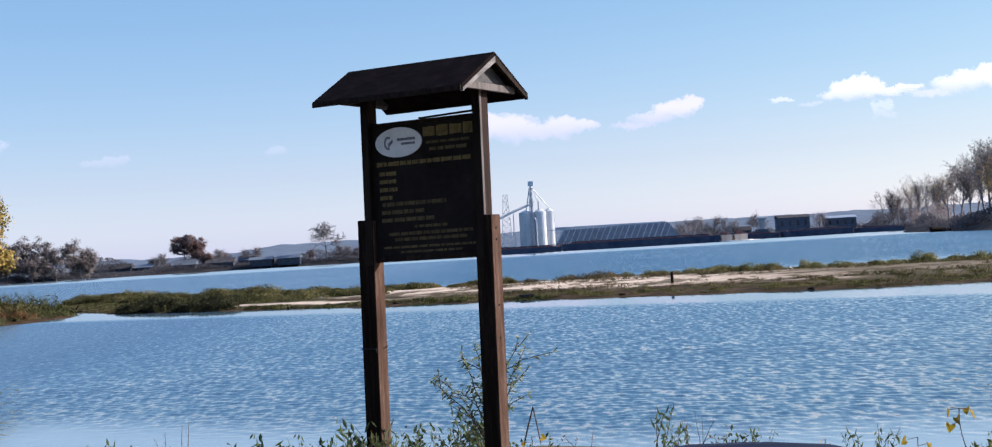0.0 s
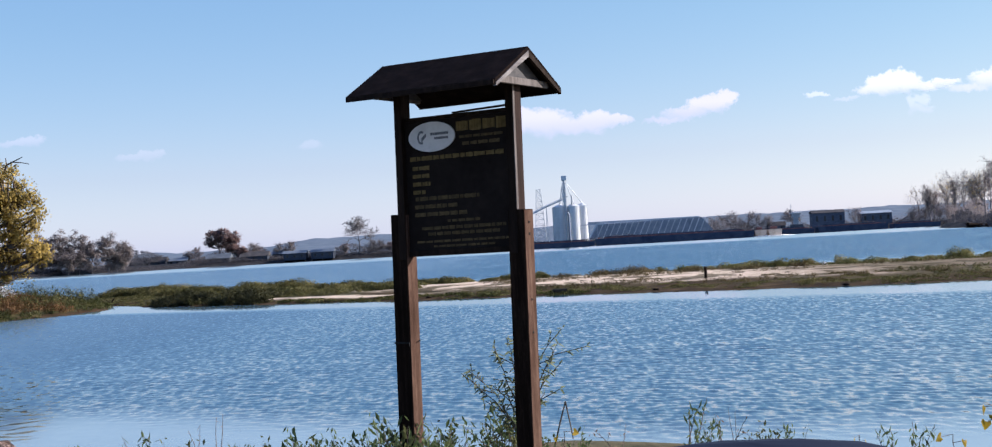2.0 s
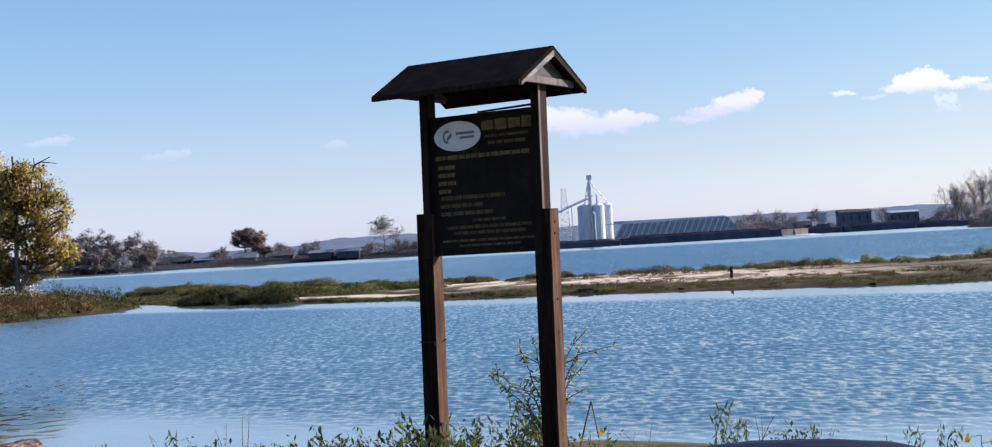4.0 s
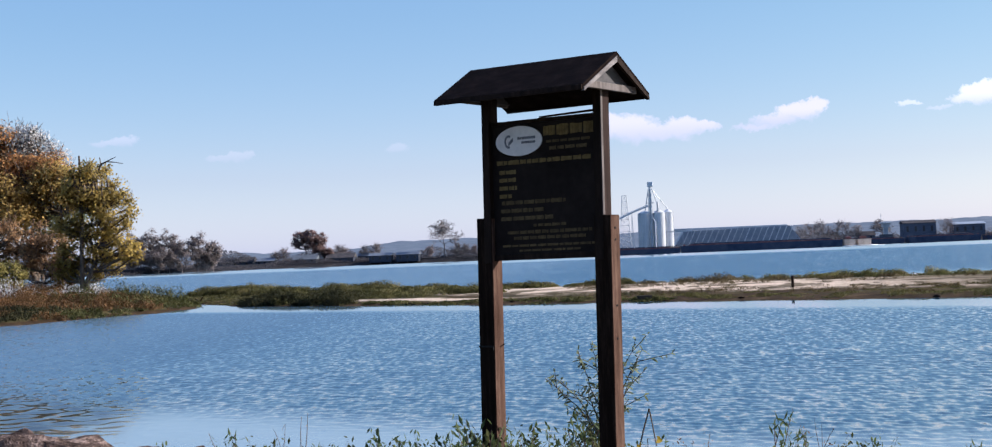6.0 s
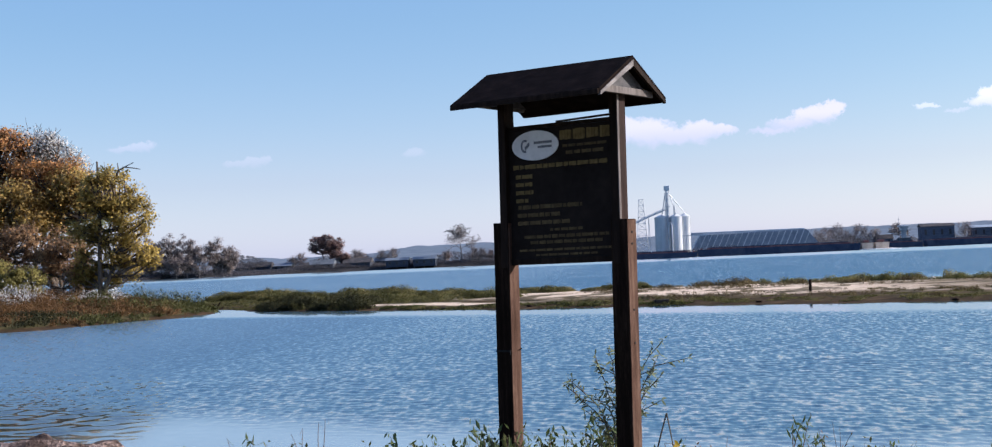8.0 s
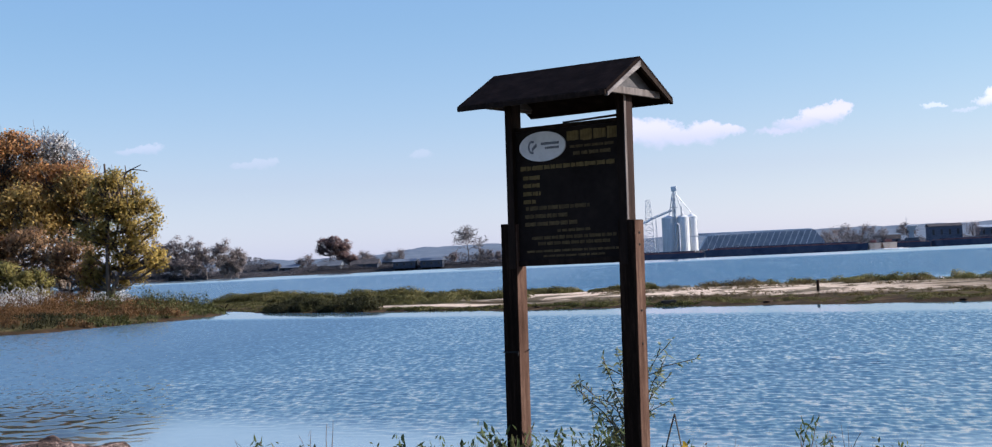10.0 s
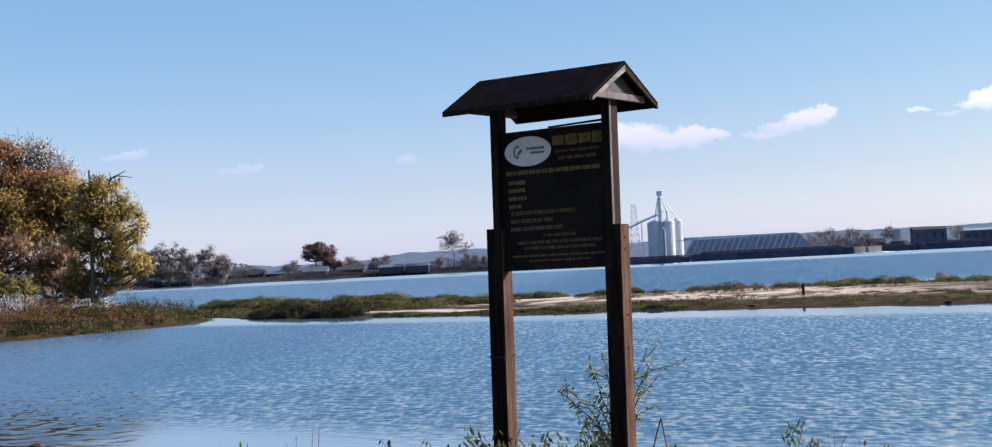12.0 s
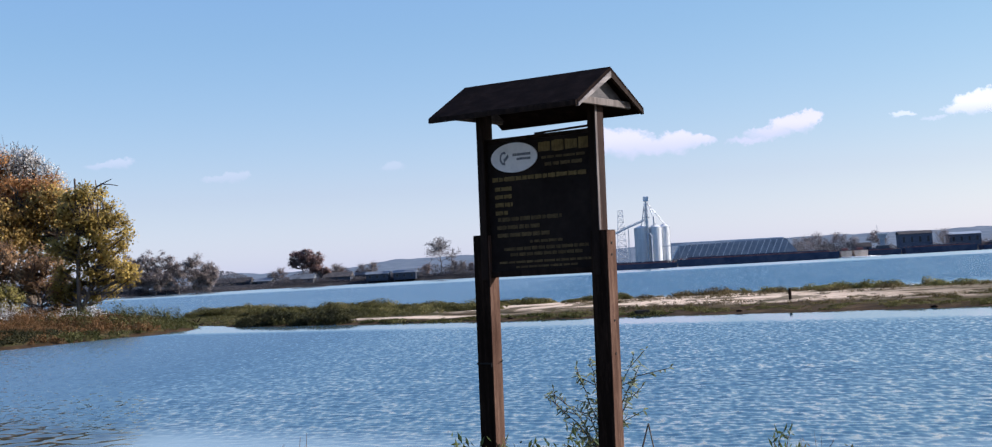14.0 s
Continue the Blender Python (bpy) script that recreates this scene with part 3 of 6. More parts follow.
# ---------------------------------------------------------------- ground and water
def polygon_depth(px, py, poly):
    """Signed distance to a closed outline: positive inside."""
    poly = np.array(poly, float)
    d2 = np.full(px.shape, 1e18)
    inside = np.zeros(px.shape, bool)
    for (x0, y0), (x1, y1) in zip(poly, np.roll(poly, -1, 0)):
        ex, ey = x1 - x0, y1 - y0
        t = np.clip(((px - x0) * ex + (py - y0) * ey) / (ex * ex + ey * ey), 0, 1)
        d2 = np.minimum(d2, (px - x0 - t * ex) ** 2 + (py - y0 - t * ey) ** 2)
        cross = (y0 > py) != (y1 > py)
        with np.errstate(divide="ignore", invalid="ignore"):
            inside ^= cross & (px < ex * (py - y0) / (ey if ey else 1e-9) + x0)
    d = np.sqrt(d2)
    return np.where(inside, d, -d)


BAR = ((-18.0, 66.4), (-16.8, 64.7), (-13.5, 62.0), (-8.9, 58.7), (-5.6, 55.6), (-3.4, 54.6), (1.0, 52.2), (5.7, 48.9), (8.7, 47.3),
       (12.1, 45.2), (15.4, 44.6), (25, 41), (60, 24), (75, 60), (30, 63), (18, 67), (8, 72.5), (1, 75.5), (-4, 73), (-10, 76.5), (-14, 81), (-19, 88), (-28, 94), (-27, 82), (-22.3, 73.5))
POINT = ((-26, 50.5), (-24.0, 51.3), (-22.7, 52.6), (-21.6, 55.5), (-20.4, 59.5), (-19.7, 65.0), (-20.4, 69.5), (-22.5, 73), (-25.5, 79), (-33, 92),
         (-60, 125), (-140, 130), (-140, 35), (-60, 40))
FAR = ((-1500, 520), (-330, 560), (-212, 606), (-190, 640), (-165, 690), (-120, 703), (-60, 700), (0, 690), (110, 690), (140, 770), (235, 780), (205, 690),
       (165, 560), (130, 440), (112, 345), (118, 300), (300, 200), (1500, 150), (4200, 0), (4200, 4600), (-4200, 4600), (-4200, 520))


def wave_noise(x, y, scale, seed, octaves=4):
    rng = np.random.default_rng(seed)
    total = np.zeros(np.shape(x))
    for o in range(octaves):
        for _ in range(4):
            a, ph = rng.uniform(0, 2 * math.pi, 2)
            k = scale * 2 ** o * rng.uniform(0.7, 1.3)
            total = total + np.sin((x * math.cos(a) + y * math.sin(a)) * k + ph) * 0.5 ** o / 4
    return total


def land(x, y):
    x, y = np.asarray(x, float), np.asarray(y, float)
    bed = np.full(x.shape, -1.5)
    rough = wave_noise(x, y, 1.1, 5)
    # the bank on which the sign stands
    d = y - (8.0 + 0.5 * np.sin(x * 0.45 + 0.6) - 0.02 * x * x * (np.abs(x) < 9))
    near = 0.74 - 0.10 * np.clip(x - 0.2, 0, 3) * np.clip((y - 3.5) / 3, 0, 1) - 0.16 * np.clip(d, 0, 40) - 0.02 * np.clip(d, 0, 40) ** 2 + rough * 0.035
    near = np.where(np.hypot(x, y) > 34, -1.5, near)
    # sand bar
    s = polygon_depth(x, y, BAR) + wave_noise(x, y, 0.7, 9) * 0.45
    bar = np.where(s > 0, 0.30 * (1 - np.exp(-np.maximum(s, 0) / 3.0)) + 0.10 * np.clip(s / 14, 0, 1), s * 0.12) + rough * 0.03 * (s > 0.5)
    # wooded point
    s = polygon_depth(x, y, POINT) + wave_noise(x, y, 0.7, 11) * 0.4
    point = np.where(s > 0, 0.55 * (1 - np.exp(-np.maximum(s, 0) / 2.5)) + 0.5 * np.clip(s / 30, 0, 1), s * 0.15)
    # far bank and the hills behind it
    s = polygon_depth(x, y, FAR) + wave_noise(x, y, 0.05, 13) * 6
    farb = np.where(s > 0, 2.6 * (1 - np.exp(-np.maximum(s, 0) / 5.0)) + 0.4 * rough, s * 0.08)
    hill = np.clip((y - 1900) / 700, 0, 1) ** 1.5 * (31 + 6 * wave_noise(x, y, 0.006, 21) + 10 * np.clip((x + 410) / 95, -1, 0))
    farb = farb + hill + np.clip((y - 2300) / 200, 0, 1) * (3.0 * wave_noise(x, y, 0.045, 23, 3) + 2.5)
    h = np.maximum.reduce([bed, near, bar, point, np.maximum(farb, -1.5)])
    return h


def ground_sheet():
    az = np.concatenate([np.arange(-180, -34, 6.0), np.arange(-34, 30, 0.2), np.arange(30, 180, 6.0)])
    rad = np.concatenate([[0.0003], np.geomspace(1, 6, 10), np.arange(6.2, 16, 0.25), np.geomspace(16.5, 40, 20), np.arange(40.5, 112, 0.45),
                          np.geomspace(114, 300, 16), np.arange(305, 800, 7), np.geomspace(810, 4200, 40)])
    A, Rr = np.meshgrid(np.radians(az), rad)
    X, Y = Rr * np.sin(A), Rr * np.cos(A)
    Z = land(X, Y)
    na, nr = len(az), len(rad)
    V = np.stack([X, Y, Z], -1).reshape(-1, 3)
    i, j = np.meshgrid(np.arange(nr - 1), np.arange(na), indexing="ij")
    k = (j + 1) % na
    F = np.stack([i * na + j, i * na + k, (i + 1) * na + k, (i + 1) * na + j], -1).reshape(-1, 4)[:, ::-1]
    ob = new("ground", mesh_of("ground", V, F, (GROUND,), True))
    tagged(ob, "pale sand, brown mud and weedy river banks", "ground", kind="structure")


ground_sheet()


def water_sheet():
    """The river surface: wind waves as real relief in the near reach, flat further off."""
    az = np.concatenate([np.arange(-180, -27, 9.0), np.arange(-27, 24, 0.16), np.arange(24, 180, 9.0)])
    rad = np.concatenate([[0.01, 4, 8], np.arange(10, 13, 0.1), np.arange(13, 25, 0.055), [25.4], np.arange(26, 40, 0.14), np.arange(40, 62, 0.3), [70, 90, 140, 300, 800, 2000, 4700]])
    A, Rr = np.meshgrid(np.radians(az), rad)
    X, Y = Rr * np.sin(A), Rr * np.cos(A)
    rng = np.random.default_rng(8)
    Z = np.zeros(X.shape)
    for _ in range(70):
        wl = 0.15 * 2.8 ** rng.uniform() ** 1.2
        th = radians(228) + rng.normal() * 0.55
        k = 2 * math.pi / wl
        ph = (X * math.cos(th) + Y * math.sin(th)) * k + rng.uniform(0, 2 * math.pi)
        Z += wl ** 0.9 * (np.sin(ph) + 0.25 * np.sin(2 * ph + 1.2))
    Z *= 0.0024
    gust = 0.8 + 0.6 * wave_noise(X, Y, 0.16, 71)
    s = lambda v, lo, hi: (lambda t: t * t * (3 - 2 * t))(np.clip((v - lo) / (hi - lo), 0, 1))
    mask = s(Y + 0.7 * np.minimum(X, 1) + 1.2 * wave_noise(X, Y, 0.2, 73), 13.0, 15.6) * s(-(Y + 0.70 * X), -48.6, -45) * s(-Rr, -62, -52) * (Rr > 9.9)
    Z *= (0.05 + 0.95 * mask) * gust * (Rr > 9.9) * (Rr < 62)
    # longer, lazier ripples in the calm corner by the eroded bank
    calm = s(-(Y + 0.7 * X), -15.2, -13.4) * s(-X, 5.7, 7.4) * (Rr > 9.9) * (Rr < 25)
    slow = np.zeros(X.shape)
    for _ in range(26):
        wl = 0.28 * 2.4 ** rng.uniform()
        th = radians(262) + rng.normal() * 0.75
        slow += wl * np.sin((X * math.cos(th) + Y * math.sin(th)) * 2 * math.pi / wl + rng.uniform(0, 2 * math.pi))
    Z += slow * 0.0062 * calm * (0.75 + 0.5 * wave_noise(X, Y, 0.8, 79))
    # long faces in front, short ones behind the crests
    X, Y = X + 0.25 * Z, Y + 0.5 * Z
    na, nr = len(az), len(rad)
    V = np.stack([X, Y, Z], -1).reshape(-1, 3)
    i, j = np.meshgrid(np.arange(nr - 1), np.arange(na), indexing="ij")
    k = (j + 1) % na
    F = np.stack([i * na + j, i * na + k, (i + 1) * na + k, (i + 1) * na + j], -1).reshape(-1, 4)[:, ::-1]
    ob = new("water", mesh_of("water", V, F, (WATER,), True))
    tagged(ob, "rippled blue river water under a clear sky", "water", kind="structure")


water_sheet()

# ---------------------------------------------------------------- the sign on the bank
def notice_sign():
    sg = thing("notice_sign", Matrix.Translation((-0.742, 7.712, 0.0)) @ pose(0, 0, 0, 0, 0, -29.5),
               "dark brown wooden notice board with gabled roof on two posts", "sign")
    for x, top in ((0.0, 2.106), (0.738, 2.088)):
        part("ground_post", box(x, x + 0.096, 0, 0.096, 0.55, top, 0.004), WOOD_POST, sg)
        # thin plate that gives the post's sunward side a painted sunlit tone
        part("bleached_side", box(x + 0.0955, x + 0.0985, 0.004, 0.092, 0.55, top - 0.004, 0.0008), LITWOOD, sg, "side of the post with sunlight put into its colour")
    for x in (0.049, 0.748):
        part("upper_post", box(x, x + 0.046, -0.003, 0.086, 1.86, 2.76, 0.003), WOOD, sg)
    # plate over the post's right side, its sunlit tone put into the colour
    part("post_side", box(0.7945, 0.7965, 0.016, 0.083, 1.95, 2.74, 0.0005), REDWOOD, sg, "reddish side of the post with its lit tone put into the colour")
    part("post_edge", box(0.7945, 0.7985, -0.004, 0.015, 2.09, 2.74, 0.0008), DULLWOOD, sg, "pale edge strip of the post")
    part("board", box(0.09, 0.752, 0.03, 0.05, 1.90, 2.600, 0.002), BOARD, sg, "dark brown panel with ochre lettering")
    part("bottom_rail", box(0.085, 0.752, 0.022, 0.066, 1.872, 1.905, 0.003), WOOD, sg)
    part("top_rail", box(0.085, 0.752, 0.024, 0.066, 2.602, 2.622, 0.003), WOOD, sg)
    part("loose_batten", prism(((0.40, 2.624), (0.752, 2.632), (0.752, 2.642), (0.40, 2.632)), 0.03, 0.05, "y"), WOOD, sg)
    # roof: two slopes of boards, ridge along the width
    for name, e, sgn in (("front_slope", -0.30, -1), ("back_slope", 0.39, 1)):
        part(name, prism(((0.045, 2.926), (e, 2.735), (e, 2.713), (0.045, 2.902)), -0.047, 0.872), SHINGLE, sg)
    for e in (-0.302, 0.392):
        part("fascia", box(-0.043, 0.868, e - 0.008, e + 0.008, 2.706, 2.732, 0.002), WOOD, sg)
    for x in (0.02, 0.80):
        part("gable_panel", prism(((0.045, 2.885), (-0.21, 2.742), (0.30, 2.742)), x, x + 0.018), GABLE, sg, "weathered grey gable panel")
        part("tie_beam", box(x + 0.018 if x > 0.4 else x - 0.02, x + 0.04 if x > 0.4 else x, -0.22, 0.31, 2.728, 2.764, 0.003), DULLWOOD, sg)
    for e, mt, lb in ((-0.295, GREYWOOD, "pale rake board"), (0.385, WOOD, "dark rake board")):
        part("rake_board", prism(((0.045, 2.905), (e, 2.717), (e, 2.700), (0.045, 2.872)), 0.858, 0.876), mt, sg, lb)
    # unreadable lettering: plain bars by line, as (left, right, middle from the top, height) in shares of the panel
    rng = random.Random(4)
    lines = ((0.505, 0.985, 0.068, 0.088), (0.53, 0.95, 0.150, 0.022), (0.56, 0.91, 0.202, 0.030), (0.05, 0.94, 0.288, 0.036),
             (0.07, 0.235, 0.362, 0.034), (0.07, 0.235, 0.422, 0.034), (0.07, 0.24, 0.484, 0.034), (0.07, 0.20, 0.546, 0.032),
             (0.09, 0.70, 0.598, 0.034), (0.08, 0.51, 0.660, 0.034), (0.08, 0.58, 0.720, 0.034), (0.39, 0.70, 0.778, 0.024),
             (0.14, 0.95, 0.828, 0.028), (0.20, 0.88, 0.872, 0.028), (0.09, 0.99, 0.930, 0.020), (0.25, 0.83, 0.968, 0.018))
    bw, bh = 0.662, 0.700
    for k, (a, b, v, h) in enumerate(lines):
        bm = bmesh.new()
        u = a
        while u < b - 0.012:
            step = 0.112 if k == 0 else rng.uniform(0.03, 0.11)
            w = min(step, b - u)
            zc = 2.600 - v * bh
            inner = u
            while inner < u + w - 0.004:
                cw = min(0.026 if k == 0 else rng.uniform(0.009, 0.014), u + w - inner)
                jitter = rng.uniform(0.75, 1.0)
                box(0.09 + inner * bw, 0.09 + (inner + cw * 0.94) * bw, 0.0285, 0.0302, zc - h * bh / 2 * jitter, zc + h * bh / 2 * jitter, 0, bm)
                inner += cw
            u += w + (0.013 if k == 0 else 0.009)
        part("text_line", bm, GOLD if k in (0, 3, 4, 5, 6, 7) else FADED, sg, "ochre bars of worn lettering")
    plate = cylinder(1, 1, -0.5, 0.5, 40)
    bmesh.ops.transform(plate, matrix=Matrix.Translation((0.09 + 0.272 * bw, 0.027, 2.600 - 0.128 * bh)) @ pose(0, 0, 0, 90) @ Matrix.Diagonal((0.148, 0.080, 0.006, 1)), verts=plate.verts)
    part("oval_plate", plate, OVAL, sg, "off-white oval plate with faint emblem")
    bm = bmesh.new()
    for x0, x1, v, h in ((0.262, 0.42, 0.108, 0.020), (0.30, 0.415, 0.142, 0.018)):
        u = x0
        while u < x1:
            w = rng.uniform(0.010, 0.024)
            box(0.09 + u * bw, 0.09 + (u + w) * bw, 0.0222, 0.0242, 2.600 - (v + h / 2) * bh, 2.600 - (v - h / 2) * bh, 0, bm)
            u += w + 0.004
    part("emblem_lettering", bm, INK, sg, "grey lettering bars")
    bm = bmesh.new()
    for i in range(12):
        a = radians(70 + i * 19)
        cx, cz = 0.09 + 0.175 * bw + 0.022 * math.cos(a), 2.600 - 0.128 * bh + 0.030 * math.sin(a)
        box(cx - 0.0045, cx + 0.0045, 0.0222, 0.0242, cz - 0.006, cz + 0.006, 0, bm)
    for i in range(5):
        cx, cz = 0.09 + 0.178 * bw + 0.006 * i, 2.600 - 0.128 * bh - 0.012 + 0.005 * i
        box(cx - 0.003, cx + 0.003, 0.0222, 0.0242, cz - 0.010, cz + 0.010, 0, bm)
    part("emblem", bm, INK, sg, "grey-blue crescent emblem")
    # black strap round one post, its loose end standing off
    bm = box(-0.004, 0.093, -0.004, 0.093, 1.405, 1.414, 0.001)
    V, F = tubes([((0.09, 0.09, 1.412), (0.118, 0.07, 1.418), 0.004, 0.003), ((0.09, 0.0, 1.408), (0.098, -0.01, 1.39), 0.004, 0.003)], 5)
    vs = [bm.verts.new(v) for v in V]
    for f in F:
        bm.faces.new([vs[i] for i in f])
    part("strap", bm, RUBBER, sg, "black strap tied round the post")
    for x, z in ((0.789, 2.02), (0.789, 1.96), (0.789, 1.62), (0.789, 1.45)):
        bolt = cylinder(0.007, 0.006, 0, 0.006, 8)
        bmesh.ops.transform(bolt, matrix=Matrix.Translation((0.834, 0.045, z)) @ pose(0, 0, 0, 0, 90, 0), verts=bolt.verts)
        part("bolt", bolt, RUBBER, sg)
    # the posts have settled a little out of plumb
    lean = Matrix.Identity(4)
    lean[0][2], lean[0][3] = 0.019, -0.040
    for ch in sg.children:
        ch.data.transform(lean)
    return sg


notice_sign()


# ---------------------------------------------------------------- near bank: weeds and a sapling
def weed(seed, height, stems=3, leaf_mat=HERB_FRESH, leaf_len=0.045, leaf_w=0.014, lean=0.25, per=16, label="green weed with narrow leaves on the bank", name="weed", first=0.1, top_only=False, group="weeds on the bank"):
    rng = np.random.default_rng(seed)
    ob = thing(name, Matrix.Identity(4), label, "plant", group)
    segs, spots = [], []
    for _ in range(stems):
        p, d = np.array([0.0, 0.0, -0.05]), np.array([rng.normal() * lean, rng.normal() * lean, 1.0])
        h = height * rng.uniform(0.6, 1.0)
        for i in range(7):
            d = d + rng.normal(size=3) * 0.10
            d /= np.linalg.norm(d)
            q = p + d * (h + 0.05) / 7
            r = 0.0045 * (1 - i / 9) * (0.6 + height)
            segs.append((p, q, r, r * 0.85))
            if i > 7 * first:
                for _ in range(max(1, per // 7)):
                    spots.append(p + (q - p) * rng.uniform() + rng.normal(size=3) * 0.018)
                if i > 2 and rng.uniform() < 0.5 and not top_only:
                    b = d + rng.normal(size=3) * 0.6
                    b /= np.linalg.norm(b)
                    e = q + b * h * 0.22
                    segs.append((q, e, r * 0.6, r * 0.4))
                    spots.extend([q + (e - q) * f + rng.normal(size=3) * 0.012 for f in rng.uniform(0.2, 1.05, per // 4)])
            p = q
    V, F = tubes(segs, 4)
    raw("stem", V, F, TWIG, ob, "thin brown stems")
    V, F = blades(rng, np.array(spots), leaf_len, leaf_w, 0.5)
    raw("leaves", V, F, leaf_mat, ob)
    return ob


def sow(ob, spots):
    """Stands a plant at the first spot and copies of it at the others: x, y, turn, size."""
    for k, (x, y, turn, size) in enumerate(spots):
        m = pose(x, y, float(land(x, y)), 0, 0, turn)
        if k == 0:
            ob.matrix_world = m
            ob.scale = (size,) * 3
        else:
            c = copy_thing(ob, m)
            c.scale = (size,) * 3


rng = np.random.default_rng(12)
def willow(seed, at, stems, label):
    """A sapling of thin arching stems, (sideways reach, depth, height, leaf tufts), with narrow leaves along their outer halves."""
    rng = np.random.default_rng(seed)
    ob = thing("sapling", pose(*at), label, "plant")
    segs, spots, ways = [], [], []
    for dx, dy, h, tufts in stems:
        pts = []
        for i in range(9):
            f = i / 8
            pts.append(np.array([dx * f ** 1.7 + rng.normal() * 0.006, dy * f ** 1.5 + rng.normal() * 0.006, h * (f ** 0.85) - 0.05 * (1 - f)]))
        for i, (a, b) in enumerate(zip(pts, pts[1:])):
            segs.append((a, b, 0.0055 - 0.0005 * i, 0.005 - 0.0005 * i))
            if i >= 2:
                for _ in range(tufts + 4):
                    o = a + (b - a) * rng.uniform()
                    w = (b - a) / np.linalg.norm(b - a) * 0.5 + rng.normal(size=3) * 0.8
                    w /= np.linalg.norm(w)
                    spots.append(o)
                    ways.append(w)
            if i in (3, 5, 6) and tufts > 1:
                e = b + np.array([rng.normal() * 0.07 + 0.05 * np.sign(dx), rng.normal() * 0.04, rng.uniform(0.02, 0.10)])
                segs.append((b, e, 0.003, 0.002))
                for f in rng.uniform(0.3, 1.1, 4 + tufts):
                    w = (e - b) / np.linalg.norm(e - b) * 0.6 + rng.normal(size=3) * 0.7
                    spots.append(b + (e - b) * f)
                    ways.append(w / np.linalg.norm(w))
    V, F = tubes(segs, 5)
    raw("stem", V, F, BARK, ob, "thin dark stems")
    V, F = [], []
    for o, w in zip(spots, ways):
        ln, wd = rng.uniform(0.030, 0.056), rng.uniform(0.009, 0.015)
        b = np.cross(w, rng.normal(size=3))
        b *= wd / 2 / np.linalg.norm(b)
        droop = np.array([0, 0, -0.3 * ln])
        k = len(V)
        V += [o, o + w * ln * 0.35 + b, o + w * ln * 0.35 - b, o + w * ln * 0.7 + b * 0.8 + droop * 0.5, o + w * ln * 0.7 - b * 0.8 + droop * 0.5, o + w * ln + droop]
        F += [(k, k + 1, k + 2), (k + 1, k + 3, k + 4), (k + 1, k + 4, k + 2), (k + 3, k + 5, k + 4)]
    raw("leaves", V, F, WILLOW, ob, "narrow grey-green leaves")
    return ob


WILLOW = leaf("willow_leaves", (0.10, 0.12, 0.07), (0.21, 0.235, 0.145), (0.42, 0.43, 0.31), 0.45)
willow(31, (-0.10, 8.1, float(land(-0.10, 8.1)) - 0.02),
       ((-0.33, 0.02, 0.47, 2), (-0.24, 0.1, 0.45, 2), (-0.14, 0.0, 0.62, 3), (-0.05, 0.08, 0.66, 3), (-0.09, -0.03, 0.40, 2), (0.20, 0.05, 0.68, 3), (0.24, 0.0, 0.62, 3), (0.19, 0.1, 0.46, 2), (0.14, -0.04, 0.34, 2), (0.10, 0.0, 0.55, 2), (-0.18, -0.05, 0.28, 1), (-0.02, 0.02, 0.52, 3)),
       "slender willow sapling with narrow leaves beside the post")
dead = thing("dry_stalk", pose(0.07, 8.0, float(land(0.07, 8.0)) - 0.02), "bent dry brown stalk beside the post", "plant")
V, F = tubes([(np.array(a), np.array(b), r, r * 0.8) for a, b, r in (((0, 0, 0), (0.045, 0, 0.16), 0.006), ((0.045, 0, 0.16), (0.085, 0.01, 0.29), 0.0055), ((0.085, 0.01, 0.29), (0.10, 0.01, 0.20), 0.005), ((0.10, 0.01, 0.20), (0.118, 0.0, 0.08), 0.0045))], 6)
raw("stem", V, F, BARK, dead)
kinds = [weed(41, 0.20, 4, HERB_FRESH, 0.040, 0.013, 0.35), weed(42, 0.26, 3, HERB_FRESH, 0.05, 0.012, 0.3), weed(43, 0.17, 5, HERB_GREEN, 0.035, 0.014, 0.4),
         weed(44, 0.30, 2, HERB_DRY, 0.03, 0.010, 0.2, 10, "dry brown weed stalks on the bank"),
         weed(45, 0.20, 3, LEAF_RED, 0.035, 0.012, 0.3, 14, "dark reddish weed on the bank")]
plan = [[], [], [], [], []]
for x in np.arange(-2.6, 0.02, 0.06):
    k = int(rng.choice([0, 1, 2, 0, 2, 4, 3], p=[0.29, 0.15, 0.25, 0.15, 0.1, 0.03, 0.03]))
    plan[k].append((x + rng.normal() * 0.04, 7.75 + rng.uniform(-0.15, 0.75) - 0.28 * (x < -1.2) * 0, rng.uniform(0, 360), rng.uniform(0.85, 1.5) * np.interp(x, (-1.9, -1.2), (0.78, 1.0))))
